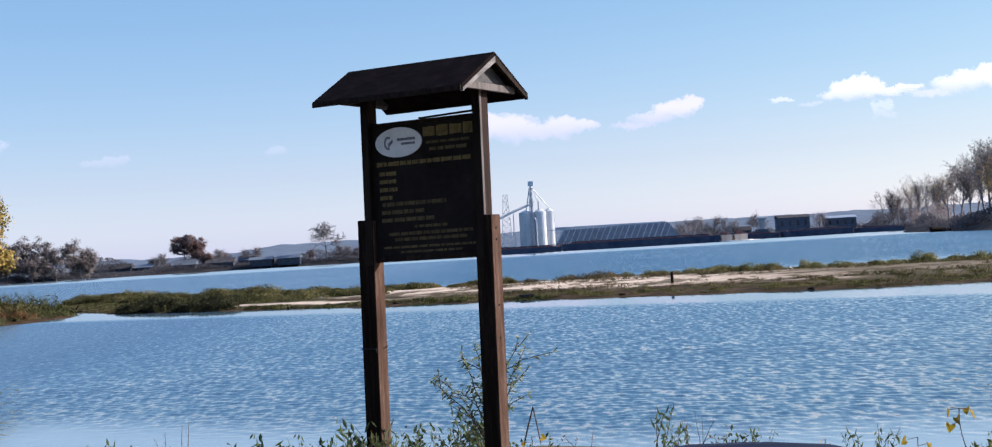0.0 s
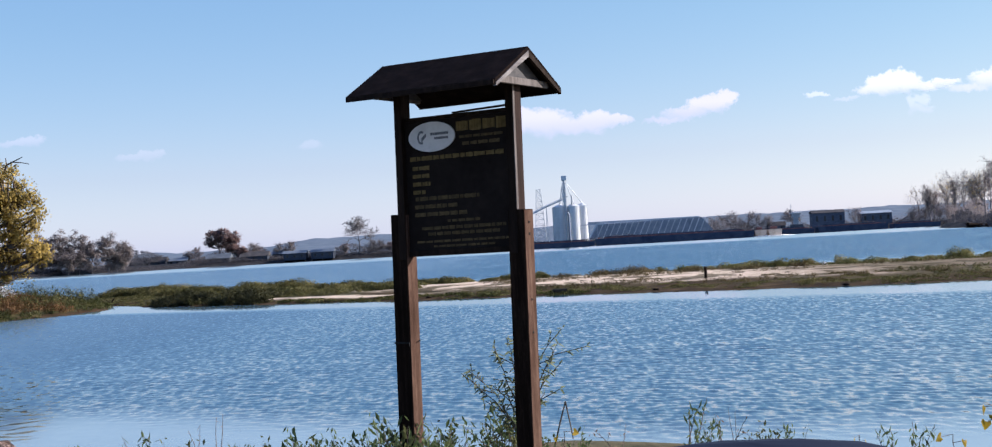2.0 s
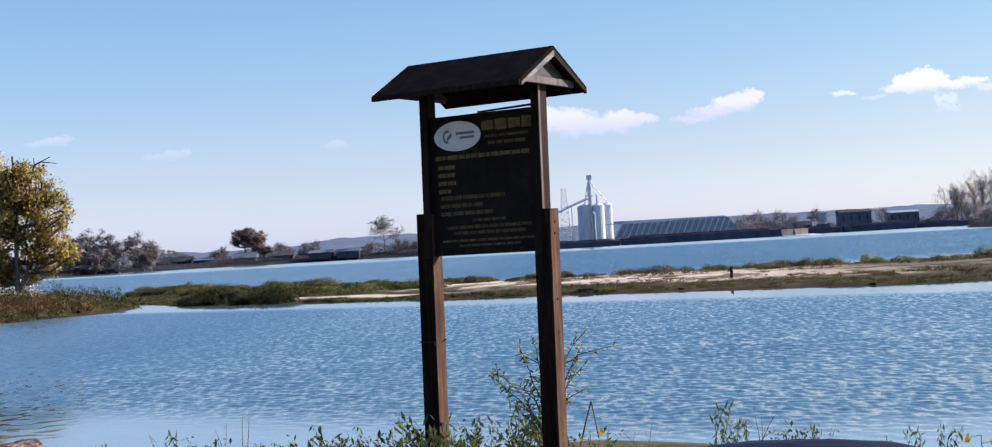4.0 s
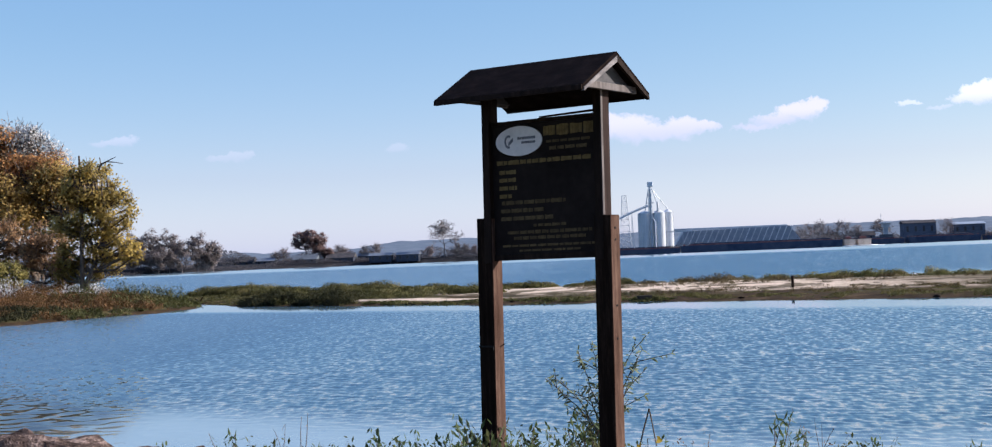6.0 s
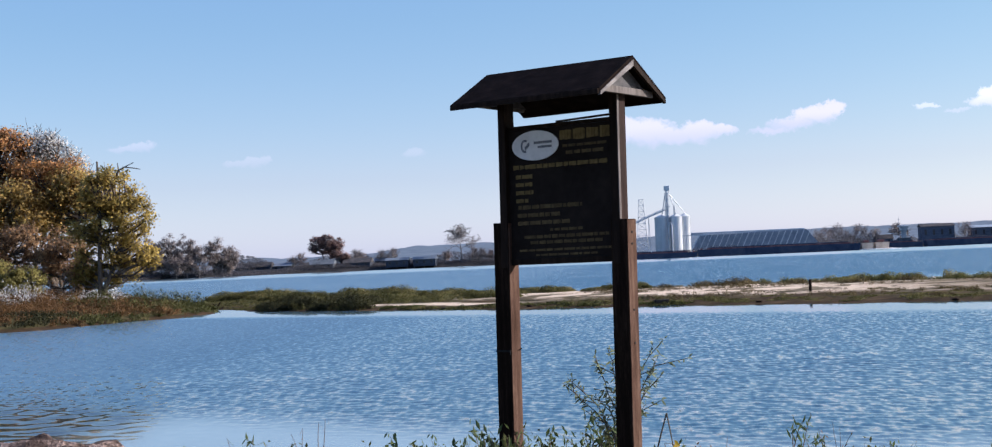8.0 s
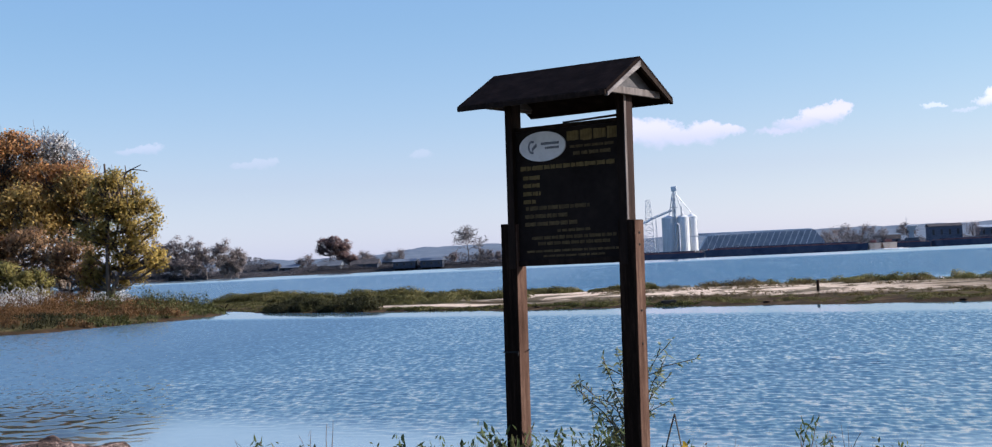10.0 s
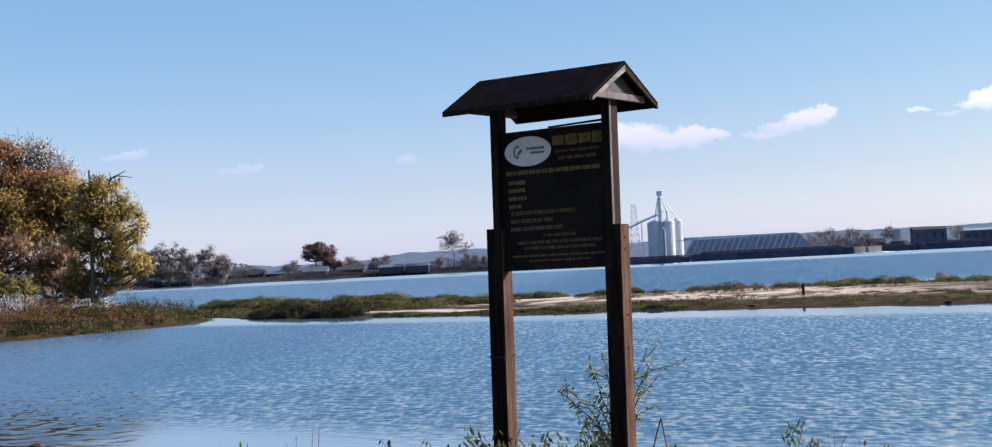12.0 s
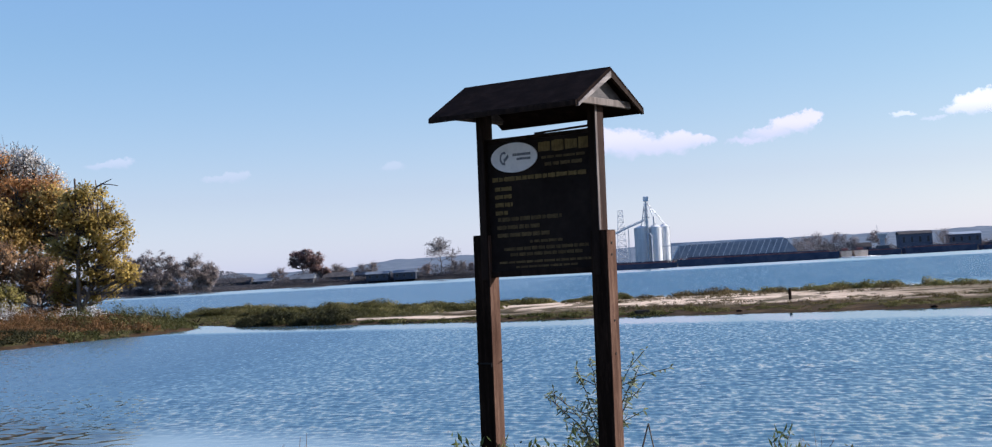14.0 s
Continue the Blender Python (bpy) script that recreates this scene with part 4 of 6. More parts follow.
for x, y, k, size in ((0.86, 8.25, 1, 1.25), (0.95, 8.1, 0, 0.95), (1.05, 8.0, 3, 1.1), (1.36, 8.0, 0, 1.0), (1.30, 8.15, 2, 0.95), (1.95, 7.9, 1, 1.0), (2.02, 7.8, 0, 0.95),
                      (2.62, 7.8, 2, 1.25), (2.72, 7.7, 0, 1.15), (2.78, 7.75, 2, 1.35), (2.70, 7.82, 0, 1.3), (2.90, 7.7, 1, 1.25), (2.58, 7.72, 2, 1.1), (2.94, 7.8, 0, 1.4), (1.02, 8.05, 1, 0.9), (1.42, 8.05, 1, 0.9), (2.06, 7.85, 1, 1.1), (2.84, 7.8, 1, 1.15), (2.55, 7.6, 0, 0.9), (0.2, 7.7, 0, 0.9), (0.45, 7.9, 3, 0.8), (-0.72, 7.62, 2, 1.6), (-0.76, 7.66, 0, 1.5), (-0.80, 7.60, 0, 0.95), (-0.62, 7.62, 0, 1.1)):
    plan[k].append((x, y, rng.uniform(0, 360), size))
for ob, spots in zip(kinds, plan):
    sow(ob, spots)
def broadleaf(seed, height, leaves):
    """A thin bare stalk with a few broad heart-shaped leaves at its top."""
    rng = np.random.default_rng(seed)
    ob = thing("yellow_leaved_weed", Matrix.Identity(4), "weed with a few bright yellow leaves on the bank", "plant", "yellow-leaved weeds")
    pts = [np.array([0.02 * math.sin(i * 0.9), 0, height * i / 6 - 0.05]) for i in range(7)]
    segs = [(a, b, 0.0032, 0.003) for a, b in zip(pts, pts[1:])]
    heads = []
    for k in range(leaves):
        a = pts[6 - k % 2]
        b = a + np.array([rng.uniform(-0.075, 0.075), rng.uniform(-0.03, 0.03), rng.uniform(-0.03, 0.03)])
        segs.append((a, b, 0.002, 0.0015))
        heads.append(b)
    V, F = tubes(segs, 4)
    raw("stem", V, F, TWIG, ob)
    for b in heads:
        size = rng.uniform(0.042, 0.062)
        out = [(0, 0.05), (0.42, -0.22), (0.50, 0.15), (0.30, 0.55), (0, 1.0), (-0.30, 0.55), (-0.50, 0.15), (-0.42, -0.22)]
        v = [(x * size, 0.12 * size * abs(x), -z * size) for x, z in out] + [(0, -0.05 * size, -0.35 * size)]
        lf = raw("leaf", v, [(i, (i + 1) % 8, 8) for i in range(8)], LEAF_YELLOW, ob)
        lf.matrix_local = pose(*b, rng.uniform(-35, 35), rng.uniform(-70, 70), rng.uniform(-60, 60))
    return ob


sow(broadleaf(51, 0.42, 5), [(2.48, 7.75, 10, 1.0)])
sow(broadleaf(53, 0.30, 2), [(2.20, 7.6, 20, 0.9), (0.12, 7.55, 200, 0.7), (1.72, 7.7, 60, 0.75)])
reed = weed(52, 0.44, 2, HERB_DRY, 0.05, 0.004, 0.08, 7, "tall thin dry grass stalks on the bank", "grass_stalk", 0.6, True)
sow(reed, [(-1.86, 8.3, 30, 1.0), (-1.95, 8.1, 120, 0.8), (1.1, 8.2, 200, 0.7)])


def lump(seed, rx, ry, rz, rough=0.25, rings=14, sides=26):
    """A closed uneven lump, flat underneath."""
    V, F = [], []
    for i in range(rings + 1):
        th = math.pi * i / rings
        for j in range(sides):
            ph = 2 * math.pi * j / sides
            d = Vector((math.sin(th) * math.cos(ph), math.sin(th) * math.sin(ph), math.cos(th)))
            k = 1 + rough * noise.fractal(d * 2.6 + Vector((seed * 7.1, 0, 0)), 0.8, 2.1, 5)
            V.append((d.x * rx * k, d.y * ry * k, max(d.z, -0.35) * rz * k))
    for i in range(rings):
        for j in range(sides):
            F.append((i * sides + j, (i + 1) * sides + j, (i + 1) * sides + (j + 1) % sides, i * sides + (j + 1) % sides))
    return V, F


def rock(seed, at, size, material, label, name="rock", category="rock", turn=0):
    V, F = lump(seed, *size)
    ob = raw(name, V, F, material, smooth=True)
    ob.matrix_world = pose(*at, 0, 0, turn)
    return tagged(ob, label, category)


EARTH = surf("dry_pinkish_earth", (0.022, 0.015, 0.012), (0.11, 0.078, 0.065), (0.46, 0.35, 0.30), 7, 0.9, 0.09)
rock(3, (-3.72, 8.75, 0.52), (0.75, 0.40, 0.36), EARTH, "pinkish brown eroded earth bank at the water", "earth_bank", "ground", -12)
rock(5, (-2.75, 8.62, 0.50), (1.0, 0.32, 0.29), EARTH, "pinkish brown eroded earth bank at the water", "earth_bank", "ground", -18)
rock(8, (-4.9, 9.1, 0.50), (0.8, 0.45, 0.34), EARTH, "pinkish brown eroded earth bank at the water", "earth_bank", "ground", 8)


# ---------------------------------------------------------------- sand bar
def patch(name, label, seed, spots, per, height, length, width, material, upright=0.8):
    """Low growth that nobody could count: clumps of blades at the given spots, in one mesh."""
    rng = np.random.default_rng(seed)
    sp = np.asarray(spots)
    z = land(sp[:, 0], sp[:, 1])
    hs = height * rng.uniform(0.45, 1.1, len(sp)) * (sp[:, 2] if sp.shape[1] > 2 else 1)
    idx = np.repeat(np.arange(len(sp)), per)
    f = rng.uniform(0.05, 1.0, len(idx))
    c = np.stack([sp[idx, 0] + rng.normal(size=len(idx)) * 0.09 * (0.5 + hs[idx]), sp[idx, 1] + rng.normal(size=len(idx)) * 0.09, z[idx] + f * hs[idx]], 1)
    V, F = blades(rng, c, length, width, upright)
    outward = np.stack([(c[:, 0] - sp[idx, 0]) * 4, (c[:, 1] - sp[idx, 1]) * 4, 0.25 + 0.55 * f], 1)
    ob = raw(name, V, F, material, normals=soft_normals(rng, outward, 0.35))
    return tagged(ob, label, "plants", kind="stuff")


def scatter(rng, n, x0, x1, y0, y1, keep):
    x, y = rng.uniform(x0, x1, n), rng.uniform(y0, y1, n)
    k = keep(x, y)
    return x[k], y[k]


rng = np.random.default_rng(77)


def across_bar(x, y):
    return y + 0.70 * x


def on_strip(x, y):
    """The pale tongue of sand in front of the green part."""
    e = across_bar(x, y)
    return (e > 53.5) & (e < 55.4) & (x > -12.3)


def mounds(name, label, seed, spots, per, size, material):
    """Bushy growth in rounded, uneven clumps: spots of (x, y, radius, height), in one mesh."""
    rng = np.random.default_rng(seed)
    sp = np.array([(x + dx * r, y + dy * r, r * q, h * g) for x, y, r, h in spots for dx, dy, q, g in
                   ((0, 0, 1, 1), *((rng.uniform(-1.1, 1.1), rng.uniform(-0.6, 0.6), rng.uniform(0.35, 0.7), rng.uniform(0.5, 1.0)) for _ in range(3)))])
    many = np.maximum((per * (sp[:, 2] / 0.5) ** 1.5).astype(int), 12)
    idx = np.repeat(np.arange(len(sp)), many)
    d = rng.normal(size=(len(idx), 3))
    d[:, 2] = np.abs(d[:, 2])
    d /= np.linalg.norm(d, axis=1, keepdims=True)
    k = rng.uniform(0.45, 1.12, len(idx))[:, None]
    c = d * k * np.stack([sp[idx, 2], sp[idx, 2], sp[idx, 3]], 1)
    c[:, 0] += sp[idx, 0]
    c[:, 1] += sp[idx, 1]
    c[:, 2] += np.maximum(land(sp[:, 0], sp[:, 1]), 0)[idx] - 0.03
    V, F = blades(rng, c, size, size * 0.42, 0.35)
    ob = raw(name, V, F, material, normals=soft_normals(rng, d + np.array([0, 0, 0.1]), 0.5))
    return tagged(ob, label, "plants", kind="stuff")


def spread(rng, n, x0, x1, line, wide, r, h):
    """Spots along a line (y at x) with random spread, radius and height."""
    x = rng.uniform(x0, x1, n)
    y = np.interp(x, [p[0] for p in line], [p[1] for p in line]) + rng.normal(size=n) * wide
    keep = polygon_depth(x, y, BAR) > 0.15
    return [(a, b, rng.uniform(*r), rng.uniform(*h)) for a, b, k in zip(x, y, keep) if k]


x, y = scatter(rng, 15000, -29, -1.5, 54, 95, lambda x, y: (polygon_depth(x, y, BAR) > 0.1) & (wave_noise(x, y, 0.5, 31) + (-5.5 - x) * 0.16 > 0) & ~on_strip(x, y))
tall = np.clip(0.45 + 0.8 * wave_noise(x, y, 0.8, 33) + 0.8 * wave_noise(x, y * 0.6, 0.33, 36), 0.2, 1.3)
tall = np.where((across_bar(x, y) < 54.5) & (x > -12.6), 0.22, tall)
tall = np.where(x < -15.6, tall * np.clip(0.2 + 0.05 * (y - 80), 0.2, 0.7), tall)
patch("bar_herbs", "low green herbs covering the sand bar", 1, np.stack([x, y, tall], 1), 20, 0.30, 0.085, 0.026, HERB_OLIVE)
BACK = ((-28, 92), (-22, 84), (-15, 76), (-10, 72.5), (-4, 69), (2, 68))
mounds("back_bushes", "rounded olive green bushes along the back of the sand bar", 21, spread(rng, 46, -26.5, -9, BACK, 1.6, (0.5, 1.1), (0.26, 0.62)) + spread(rng, 22, -9, 1, BACK, 1.3, (0.3, 0.7), (0.15, 0.36)), 820, 0.09, HERB_OLIVE)
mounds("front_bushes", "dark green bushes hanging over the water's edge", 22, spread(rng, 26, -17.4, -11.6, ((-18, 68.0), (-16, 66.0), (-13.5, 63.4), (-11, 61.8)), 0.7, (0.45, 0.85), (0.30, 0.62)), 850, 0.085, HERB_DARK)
mounds("middle_bushes", "olive green bushes in the middle of the sand bar", 23, spread(rng, 44, -16, -5, ((-16, 71), (-10, 67), (-5, 64)), 1.4, (0.35, 0.8), (0.12, 0.34)), 720, 0.085, HERB_OLIVE)
mounds("edge_growth", "low olive growth along the shore of the bar", 24, spread(rng, 36, -11, 2, ((-11, 60.9), (-7, 57.6), (-4, 56.0), (2, 52.6)), 0.35, (0.2, 0.45), (0.07, 0.16)), 260, 0.09, HERB_GREEN)
RIDGE = ((3, 70.5), (7.5, 70), (12, 68), (18, 65.5), (26, 61), (36, 57))
mounds("mud_growth", "short dry growth on the mud along the shore", 27, spread(rng, 170, -2, 28, ((-2, 55.4), (2, 53.4), (5.7, 51.0), (8.7, 49.5), (12.1, 47.6), (15.4, 46.8), (28, 42.5)), 0.7, (0.15, 0.5), (0.03, 0.09)), 240, 0.07, HERB_OLIVE)
mounds("ridge_bushes", "green and olive bushes along the sand ridge", 25, spread(rng, 34, 5.5, 12, RIDGE, 0.9, (0.22, 0.55), (0.12, 0.36)) + spread(rng, 150, 9, 32, RIDGE, 1.2, (0.2, 0.55), (0.10, 0.44)) + [(18.6, 62.6, 0.5, 0.55), (19.0, 62.9, 0.45, 0.42), (14.4, 66.3, 0.4, 0.5)], 720, 0.085, HERB_RIDGE)
x, y = scatter(rng, 16000, 3, 34, 50, 76, lambda x, y: (polygon_depth(x, y, BAR) > 1.0) & (np.abs(y - np.interp(x, [p[0] for p in RIDGE], [p[1] for p in RIDGE])) < 1.9) & (wave_noise(x, y, 1.1, 35) + (x - 9) * 0.05 > 0.0))
patch("ridge_grass", "dry yellow green grass along the sand ridge", 2, np.stack([x, y, np.clip(0.7 + 0.9 * wave_noise(x, y, 0.9, 38), 0.3, 1.6)], 1), 12, 0.30, 0.12, 0.018, HERB_BROWN, 1.2)
mounds("sand_tufts", "dark green tufts scattered over the pale sand", 26, [(1.4, 64.0, 0.4, 0.2), (3.2, 64.2, 0.6, 0.26), (4.0, 64.6, 0.65, 0.30), (4.8, 65.2, 0.6, 0.40), (5.2, 66.0, 0.4, 0.3), (7.2, 64.4, 0.45, 0.2), (8.8, 60.6, 0.4, 0.14), (9.4, 60.2, 0.3, 0.12), (10.2, 65.2, 0.5, 0.2), (5.6, 68.2, 0.4, 0.2), (11.6, 61.5, 0.5, 0.2), (-1.5, 64.8, 0.4, 0.16)]
       + spread(rng, 26, 8.5, 24, ((8, 51.4), (14, 48.6), (24, 45)), 1.3, (0.18, 0.45), (0.05, 0.13)), 320, 0.08, HERB_BROWN)
x, y = scatter(rng, 8500, -6, 30, 44, 76, lambda x, y: (polygon_depth(x, y, BAR) > 2.0) & (wave_noise(x * 0.5, y, 0.9, 39) > 0.22) & ~on_strip(x, y))
patch("dry_herbs", "sparse dry brown weeds on pale sand", 3, np.stack([x, y], 1), 14, 0.13, 0.07, 0.022, HERB_BROWN)
x, y = scatter(rng, 14000, -5, 34, 32, 64, lambda x, y: (polygon_depth(x, y, BAR) > 0.4) & (polygon_depth(x, y, BAR) < 3.5 + 0.2 * np.clip(x, 0, 20)) & (wave_noise(x * 0.5, y, 0.8, 41) + (x - 8) * 0.035 > 0.02))
patch("shore_grass", "short olive grass along the muddy shore", 4, np.stack([x, y], 1), 12, 0.10, 0.07, 0.022, HERB_GREEN)
snag_stick = thing("forked_stick", pose(-21.2, 70.8, -0.3), "dark forked stick standing in the shallow channel", "branch")
V, F = tubes([(np.array(a), np.array(b), r0, r1) for a, b, r0, r1 in (((0, 0, 0), (0.1, 0, 0.45), 0.05, 0.045), ((0.1, 0, 0.45), (0.3, 0, 0.72), 0.045, 0.025), ((0.1, 0, 0.45), (-0.12, 0, 0.66), 0.035, 0.02), ((0.1, 0, 0.4), (0.45, 0.1, 0.42), 0.035, 0.02))], 6)
raw("limb", V, F, WOOD, snag_stick, smooth=True)
stake = thing("stake", pose(6.62, 54.0, float(land(6.62, 54.0))), "dark wooden stake standing in the sand", "post")
part("shaft", cylinder(0.06, 0.055, -0.3, 0.42, 10), WOOD, stake)
crate = thing("concrete_block", pose(1.05, 53.0, float(land(1.05, 53.0)), 0, 0, 12), "dark block lying on the muddy shore", "block")
part("body", box(-0.26, 0.26, -0.15, 0.15, -0.05, 0.16, 0.02), RUBBER, crate)
for k, (bx_, by_, ln, tn) in enumerate(((-8.6, 58.7, 0.9, 20), (-7.7, 57.9, 0.9, -10), (-4.0, 55.1, 0.7, 15), (4.4, 50.6, 0.8, -30), (10.2, 46.4, 0.9, -35), (14.2, 43.9, 0.8, -20))):
    V, F = lump(60 + k, ln * 0.15, 0.05, 0.045, 0.7, 10, 16)
    ob = raw("driftwood", V, F, WOOD, smooth=True)
    ob.matrix_world = pose(bx_, by_, float(land(bx_, by_)) + 0.03, 0, 0, tn)
    tagged(ob, "dark lump of driftwood on the shore", "driftwood", "driftwood on the shore")
for k, (x_, y_) in enumerate(((13.6, 66.0), (14.3, 66.6), (15.1, 65.8))):
    V, F = lump(80 + k, 0.15, 0.10, 0.10, 0.3, 8, 12)
    ob = raw("pale_stone", V, F, OVAL, smooth=True)
    ob.matrix_world = pose(x_, y_, float(land(x_, y_)) + 0.03, 0, 0, 40 * k)
    tagged(ob, "pale stone among weeds on the ridge", "stone", "pale stones on the ridge")

# ---------------------------------------------------------------- wooded point
rng = np.random.default_rng(99)
x, y = scatter(rng, 15000, -48, -18, 44, 80, lambda x, y: (polygon_depth(x, y, POINT) > 0.1) & (polygon_depth(x, y, POINT) < 16))
dep = polygon_depth(x, y, POINT)
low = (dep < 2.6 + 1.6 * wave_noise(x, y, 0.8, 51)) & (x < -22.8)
red = ~low & (dep > 9 + 2 * wave_noise(x, y, 0.5, 52)) & (x < -24)
olive = ~red & ~low & ( (wave_noise(x, y, 0.6, 53) + (x + 20.9) * 0.35 > 0))
rest = ~red & ~olive & ~low
sp = np.stack([x, y, np.clip(0.4 + dep * 0.10, 0.4, 1.25) * np.clip(1 + 0.9 * wave_noise(x, y, 0.9, 55), 0.4, 1.7)], 1)
patch("rust_herbs", "rust brown herbs covering the river point", 6, sp[rest], 22, 0.48, 0.11, 0.034, HERB_RUST)
patch("olive_herbs", "olive green herbs on the river point", 7, sp[olive], 22, 0.48, 0.11, 0.034, HERB_GREEN)
# shade of the hollows by the water, put into these herbs' dark colour
patch("dark_herbs", "green herbs along the edge of the point, shade put into their colour", 9, sp[low], 26, 0.42, 0.10, 0.032, HERB_SHADE)
shrubs = np.array([(a, b, c) for a, b, c in zip(rng.uniform(-25.5, -20.6, 420), rng.uniform(61, 70, 420), rng.uniform(0.5, 1.3, 420))])
shrubs = shrubs[(polygon_depth(shrubs[:, 0], shrubs[:, 1], POINT) > 0.6) & (wave_noise(shrubs[:, 0], shrubs[:, 1], 1.1, 57) > 0.05)]
patch("point_shrubs", "low green shrubs at the tip of the point", 10, shrubs, 40, 0.85, 0.11, 0.036, HERB_GREEN, 0.5)
redline = [(a, np.interp(a, (-34, -25), (70.2, 69.4)) + rng.normal() * 0.5, rng.uniform(0.35, 0.7), rng.uniform(0.3, 0.62)) for a in rng.uniform(-34, -25.5, 46)]
mounds("red_growth", "reddish brown growth below the trees of the point", 28, redline, 560, 0.095, LEAF_RED)
under = [(a, 77.0 + rng.normal() * 0.6, rng.uniform(0.5, 0.85), rng.uniform(0.7, 1.25)) for a in np.linspace(-37, -28.9, 26)]
mounds("undergrowth", "dark red brown undergrowth between the stems of the point", 29, under, 420, 0.10, LEAF_RED)
patch("red_herbs", "dark red herbs below the trees", 8, sp[red], 16, 0.60, 0.13, 0.036, LEAF_RED)

G, B = "trees on the wooded point", "bushes on the point"
leafy_tree(101, (-28.2, 74.5, 0.7), ((0.10, 0, 5.63, 1.43, 1.43, 1.29, 39), (1.43, 0, 4.30, 1.43, 1.34, 1.34, 36), (2.10, 0, 2.48, 0.72, 0.95, 0.81, 13), (-0.86, 0.3, 4.01, 1.05, 1.24, 1.43, 24), (0.86, 0.2, 2.58, 0.86, 0.95, 0.86, 14), (-1.24, 0.4, 1.81, 0.95, 0.76, 1.05, 18), (0.48, 0.8, 1.53, 0.86, 0.67, 0.76, 12)),
           LEAF_GOLD, "yellow green tree with airy crown at the water", G, (0.32, 0.6), 105, 0.155, 0.17, twigs=3)
leafy_tree(102, (-32.3, 80.0, 0.7), ((0.4, 0, 6.5, 1.5, 1.4, 1.1, 38), (1.7, 0, 6.0, 1.2, 1.2, 1.2, 27), (-1.0, 0, 5.0, 1.1, 1.2, 1.1, 24)), LEAF_OLIVE, "golden olive tree behind the water's edge", G, (0.42, 0.8), 102, 0.17, twigs=2)
leafy_tree(103, (-32.6, 81.6, 0.8), ((0, 0, 4.6, 1.6, 1.2, 1.5, 39),), LEAF_DARK, "dark green tree in the shade of its neighbours", G, (0.5, 0.9), 96, 0.17)
leafy_tree(104, (-34.6, 82.5, 0.8), ((-1.0, 0, 9.3, 1.4, 1.3, 0.8, 22), (0.3, 0, 8.6, 1.2, 1.1, 0.8, 19), (1.5, 0, 7.7, 0.8, 0.8, 0.6, 10)), LEAF_TOP, "tall dark olive tree with twiggy top", G, (0.36, 0.7), 110, 0.15, 0.22, twigs=6)
leafy_tree(118, (-33.9, 81.0, 0.8), ((-0.3, 0, 7.0, 1.7, 1.3, 1.3, 40), (1.5, 0, 6.9, 1.2, 1.2, 1.1, 24), (-1.6, 0, 5.4, 1.3, 1.2, 1.3, 24)), LEAF_RUST, "broad orange brown autumn tree", G, (0.45, 0.85), 112, 0.17, 0.2, twigs=3)
leafy_tree(105, (-37.4, 82.0, 0.9), ((0.2, 0, 8.6, 1.9, 1.5, 1.5, 60), (1.4, 0, 6.9, 1.3, 1.3, 1.3, 30), (-1.5, 0, 6.8, 1.5, 1.4, 1.5, 33)), LEAF_RUST, "tall orange brown autumn tree", G, (0.45, 0.85), 123, 0.17, 0.24, twigs=3)
leafy_tree(106, (-35.3, 79.0, 0.8), ((0.2, 0, 5.4, 1.6, 1.3, 1.3, 42), (-1.3, 0, 4.4, 1.3, 1.2, 1.2, 27), (1.2, -0.2, 4.6, 0.9, 1.0, 1.0, 15)), LEAF_OLIVE, "golden brown tree on the point", G, (0.42, 0.8), 102, 0.17, twigs=3)
leafy_tree(107, (-40.6, 83.0, 0.9), ((0, 0, 8.9, 2.2, 1.7, 1.7, 66), (1.2, 0, 6.2, 1.7, 1.4, 1.6, 36), (-1.6, 0, 6.4, 1.6, 1.5, 1.6, 33)), LEAF_RUST, "tall orange brown autumn tree", G, (0.4, 0.75), 123, 0.17, 0.25, twigs=3)
leafy_tree(108, (-38.4, 79.0, 0.8), ((0, 0, 5.4, 1.8, 1.4, 1.6, 51), (0.9, 0, 3.4, 1.3, 1.2, 1.2, 24)), LEAF_GOLD, "yellow brown autumn tree on the point", G, (0.45, 0.85), 107, 0.17, twigs=2)
leafy_tree(109, (-44.0, 81.0, 0.9), ((0, 0, 8.2, 2.3, 1.8, 2.0, 69), (0.4, 0, 5.0, 2.2, 1.6, 1.8, 51)), LEAF_RUST, "tall orange brown tree on the point", G, (0.4, 0.8), 97, 0.155, 0.25)
leafy_tree(110, (-31.6, 76.8, 0.7), ((0.2, 0, 2.6, 1.4, 1.1, 1.2, 45), (1.0, 0, 1.4, 0.9, 0.9, 0.9, 24), (-1.2, 0, 2.3, 1.1, 1.0, 1.5, 33)), LEAF_PURPLE, "brown twiggy bush under the trees", B, (0.3, 0.6), 75, 0.14, 0.07, name="bush", twigs=5)
leafy_tree(111, (-34.2, 76.6, 0.7), ((0.2, 0, 3.2, 1.2, 1.0, 1.4, 42), (-1.2, 0, 2.6, 1.2, 1.0, 1.5, 33)), LEAF_PURPLE, "brown twiggy bush under the trees", B, (0.3, 0.6), 75, 0.14, 0.07, name="bush", twigs=5)
leafy_tree(112, (-29.9, 75.6, 0.7), ((0.0, 0, 1.6, 0.35, 0.35, 0.75, 13), (0.4, 0, 1.0, 0.3, 0.3, 0.4, 6)), LEAF_ORANGE, "small bright orange bush under the trees", B, (0.16, 0.28), 80, 0.15, 0.04, name="bush", twigs=3)
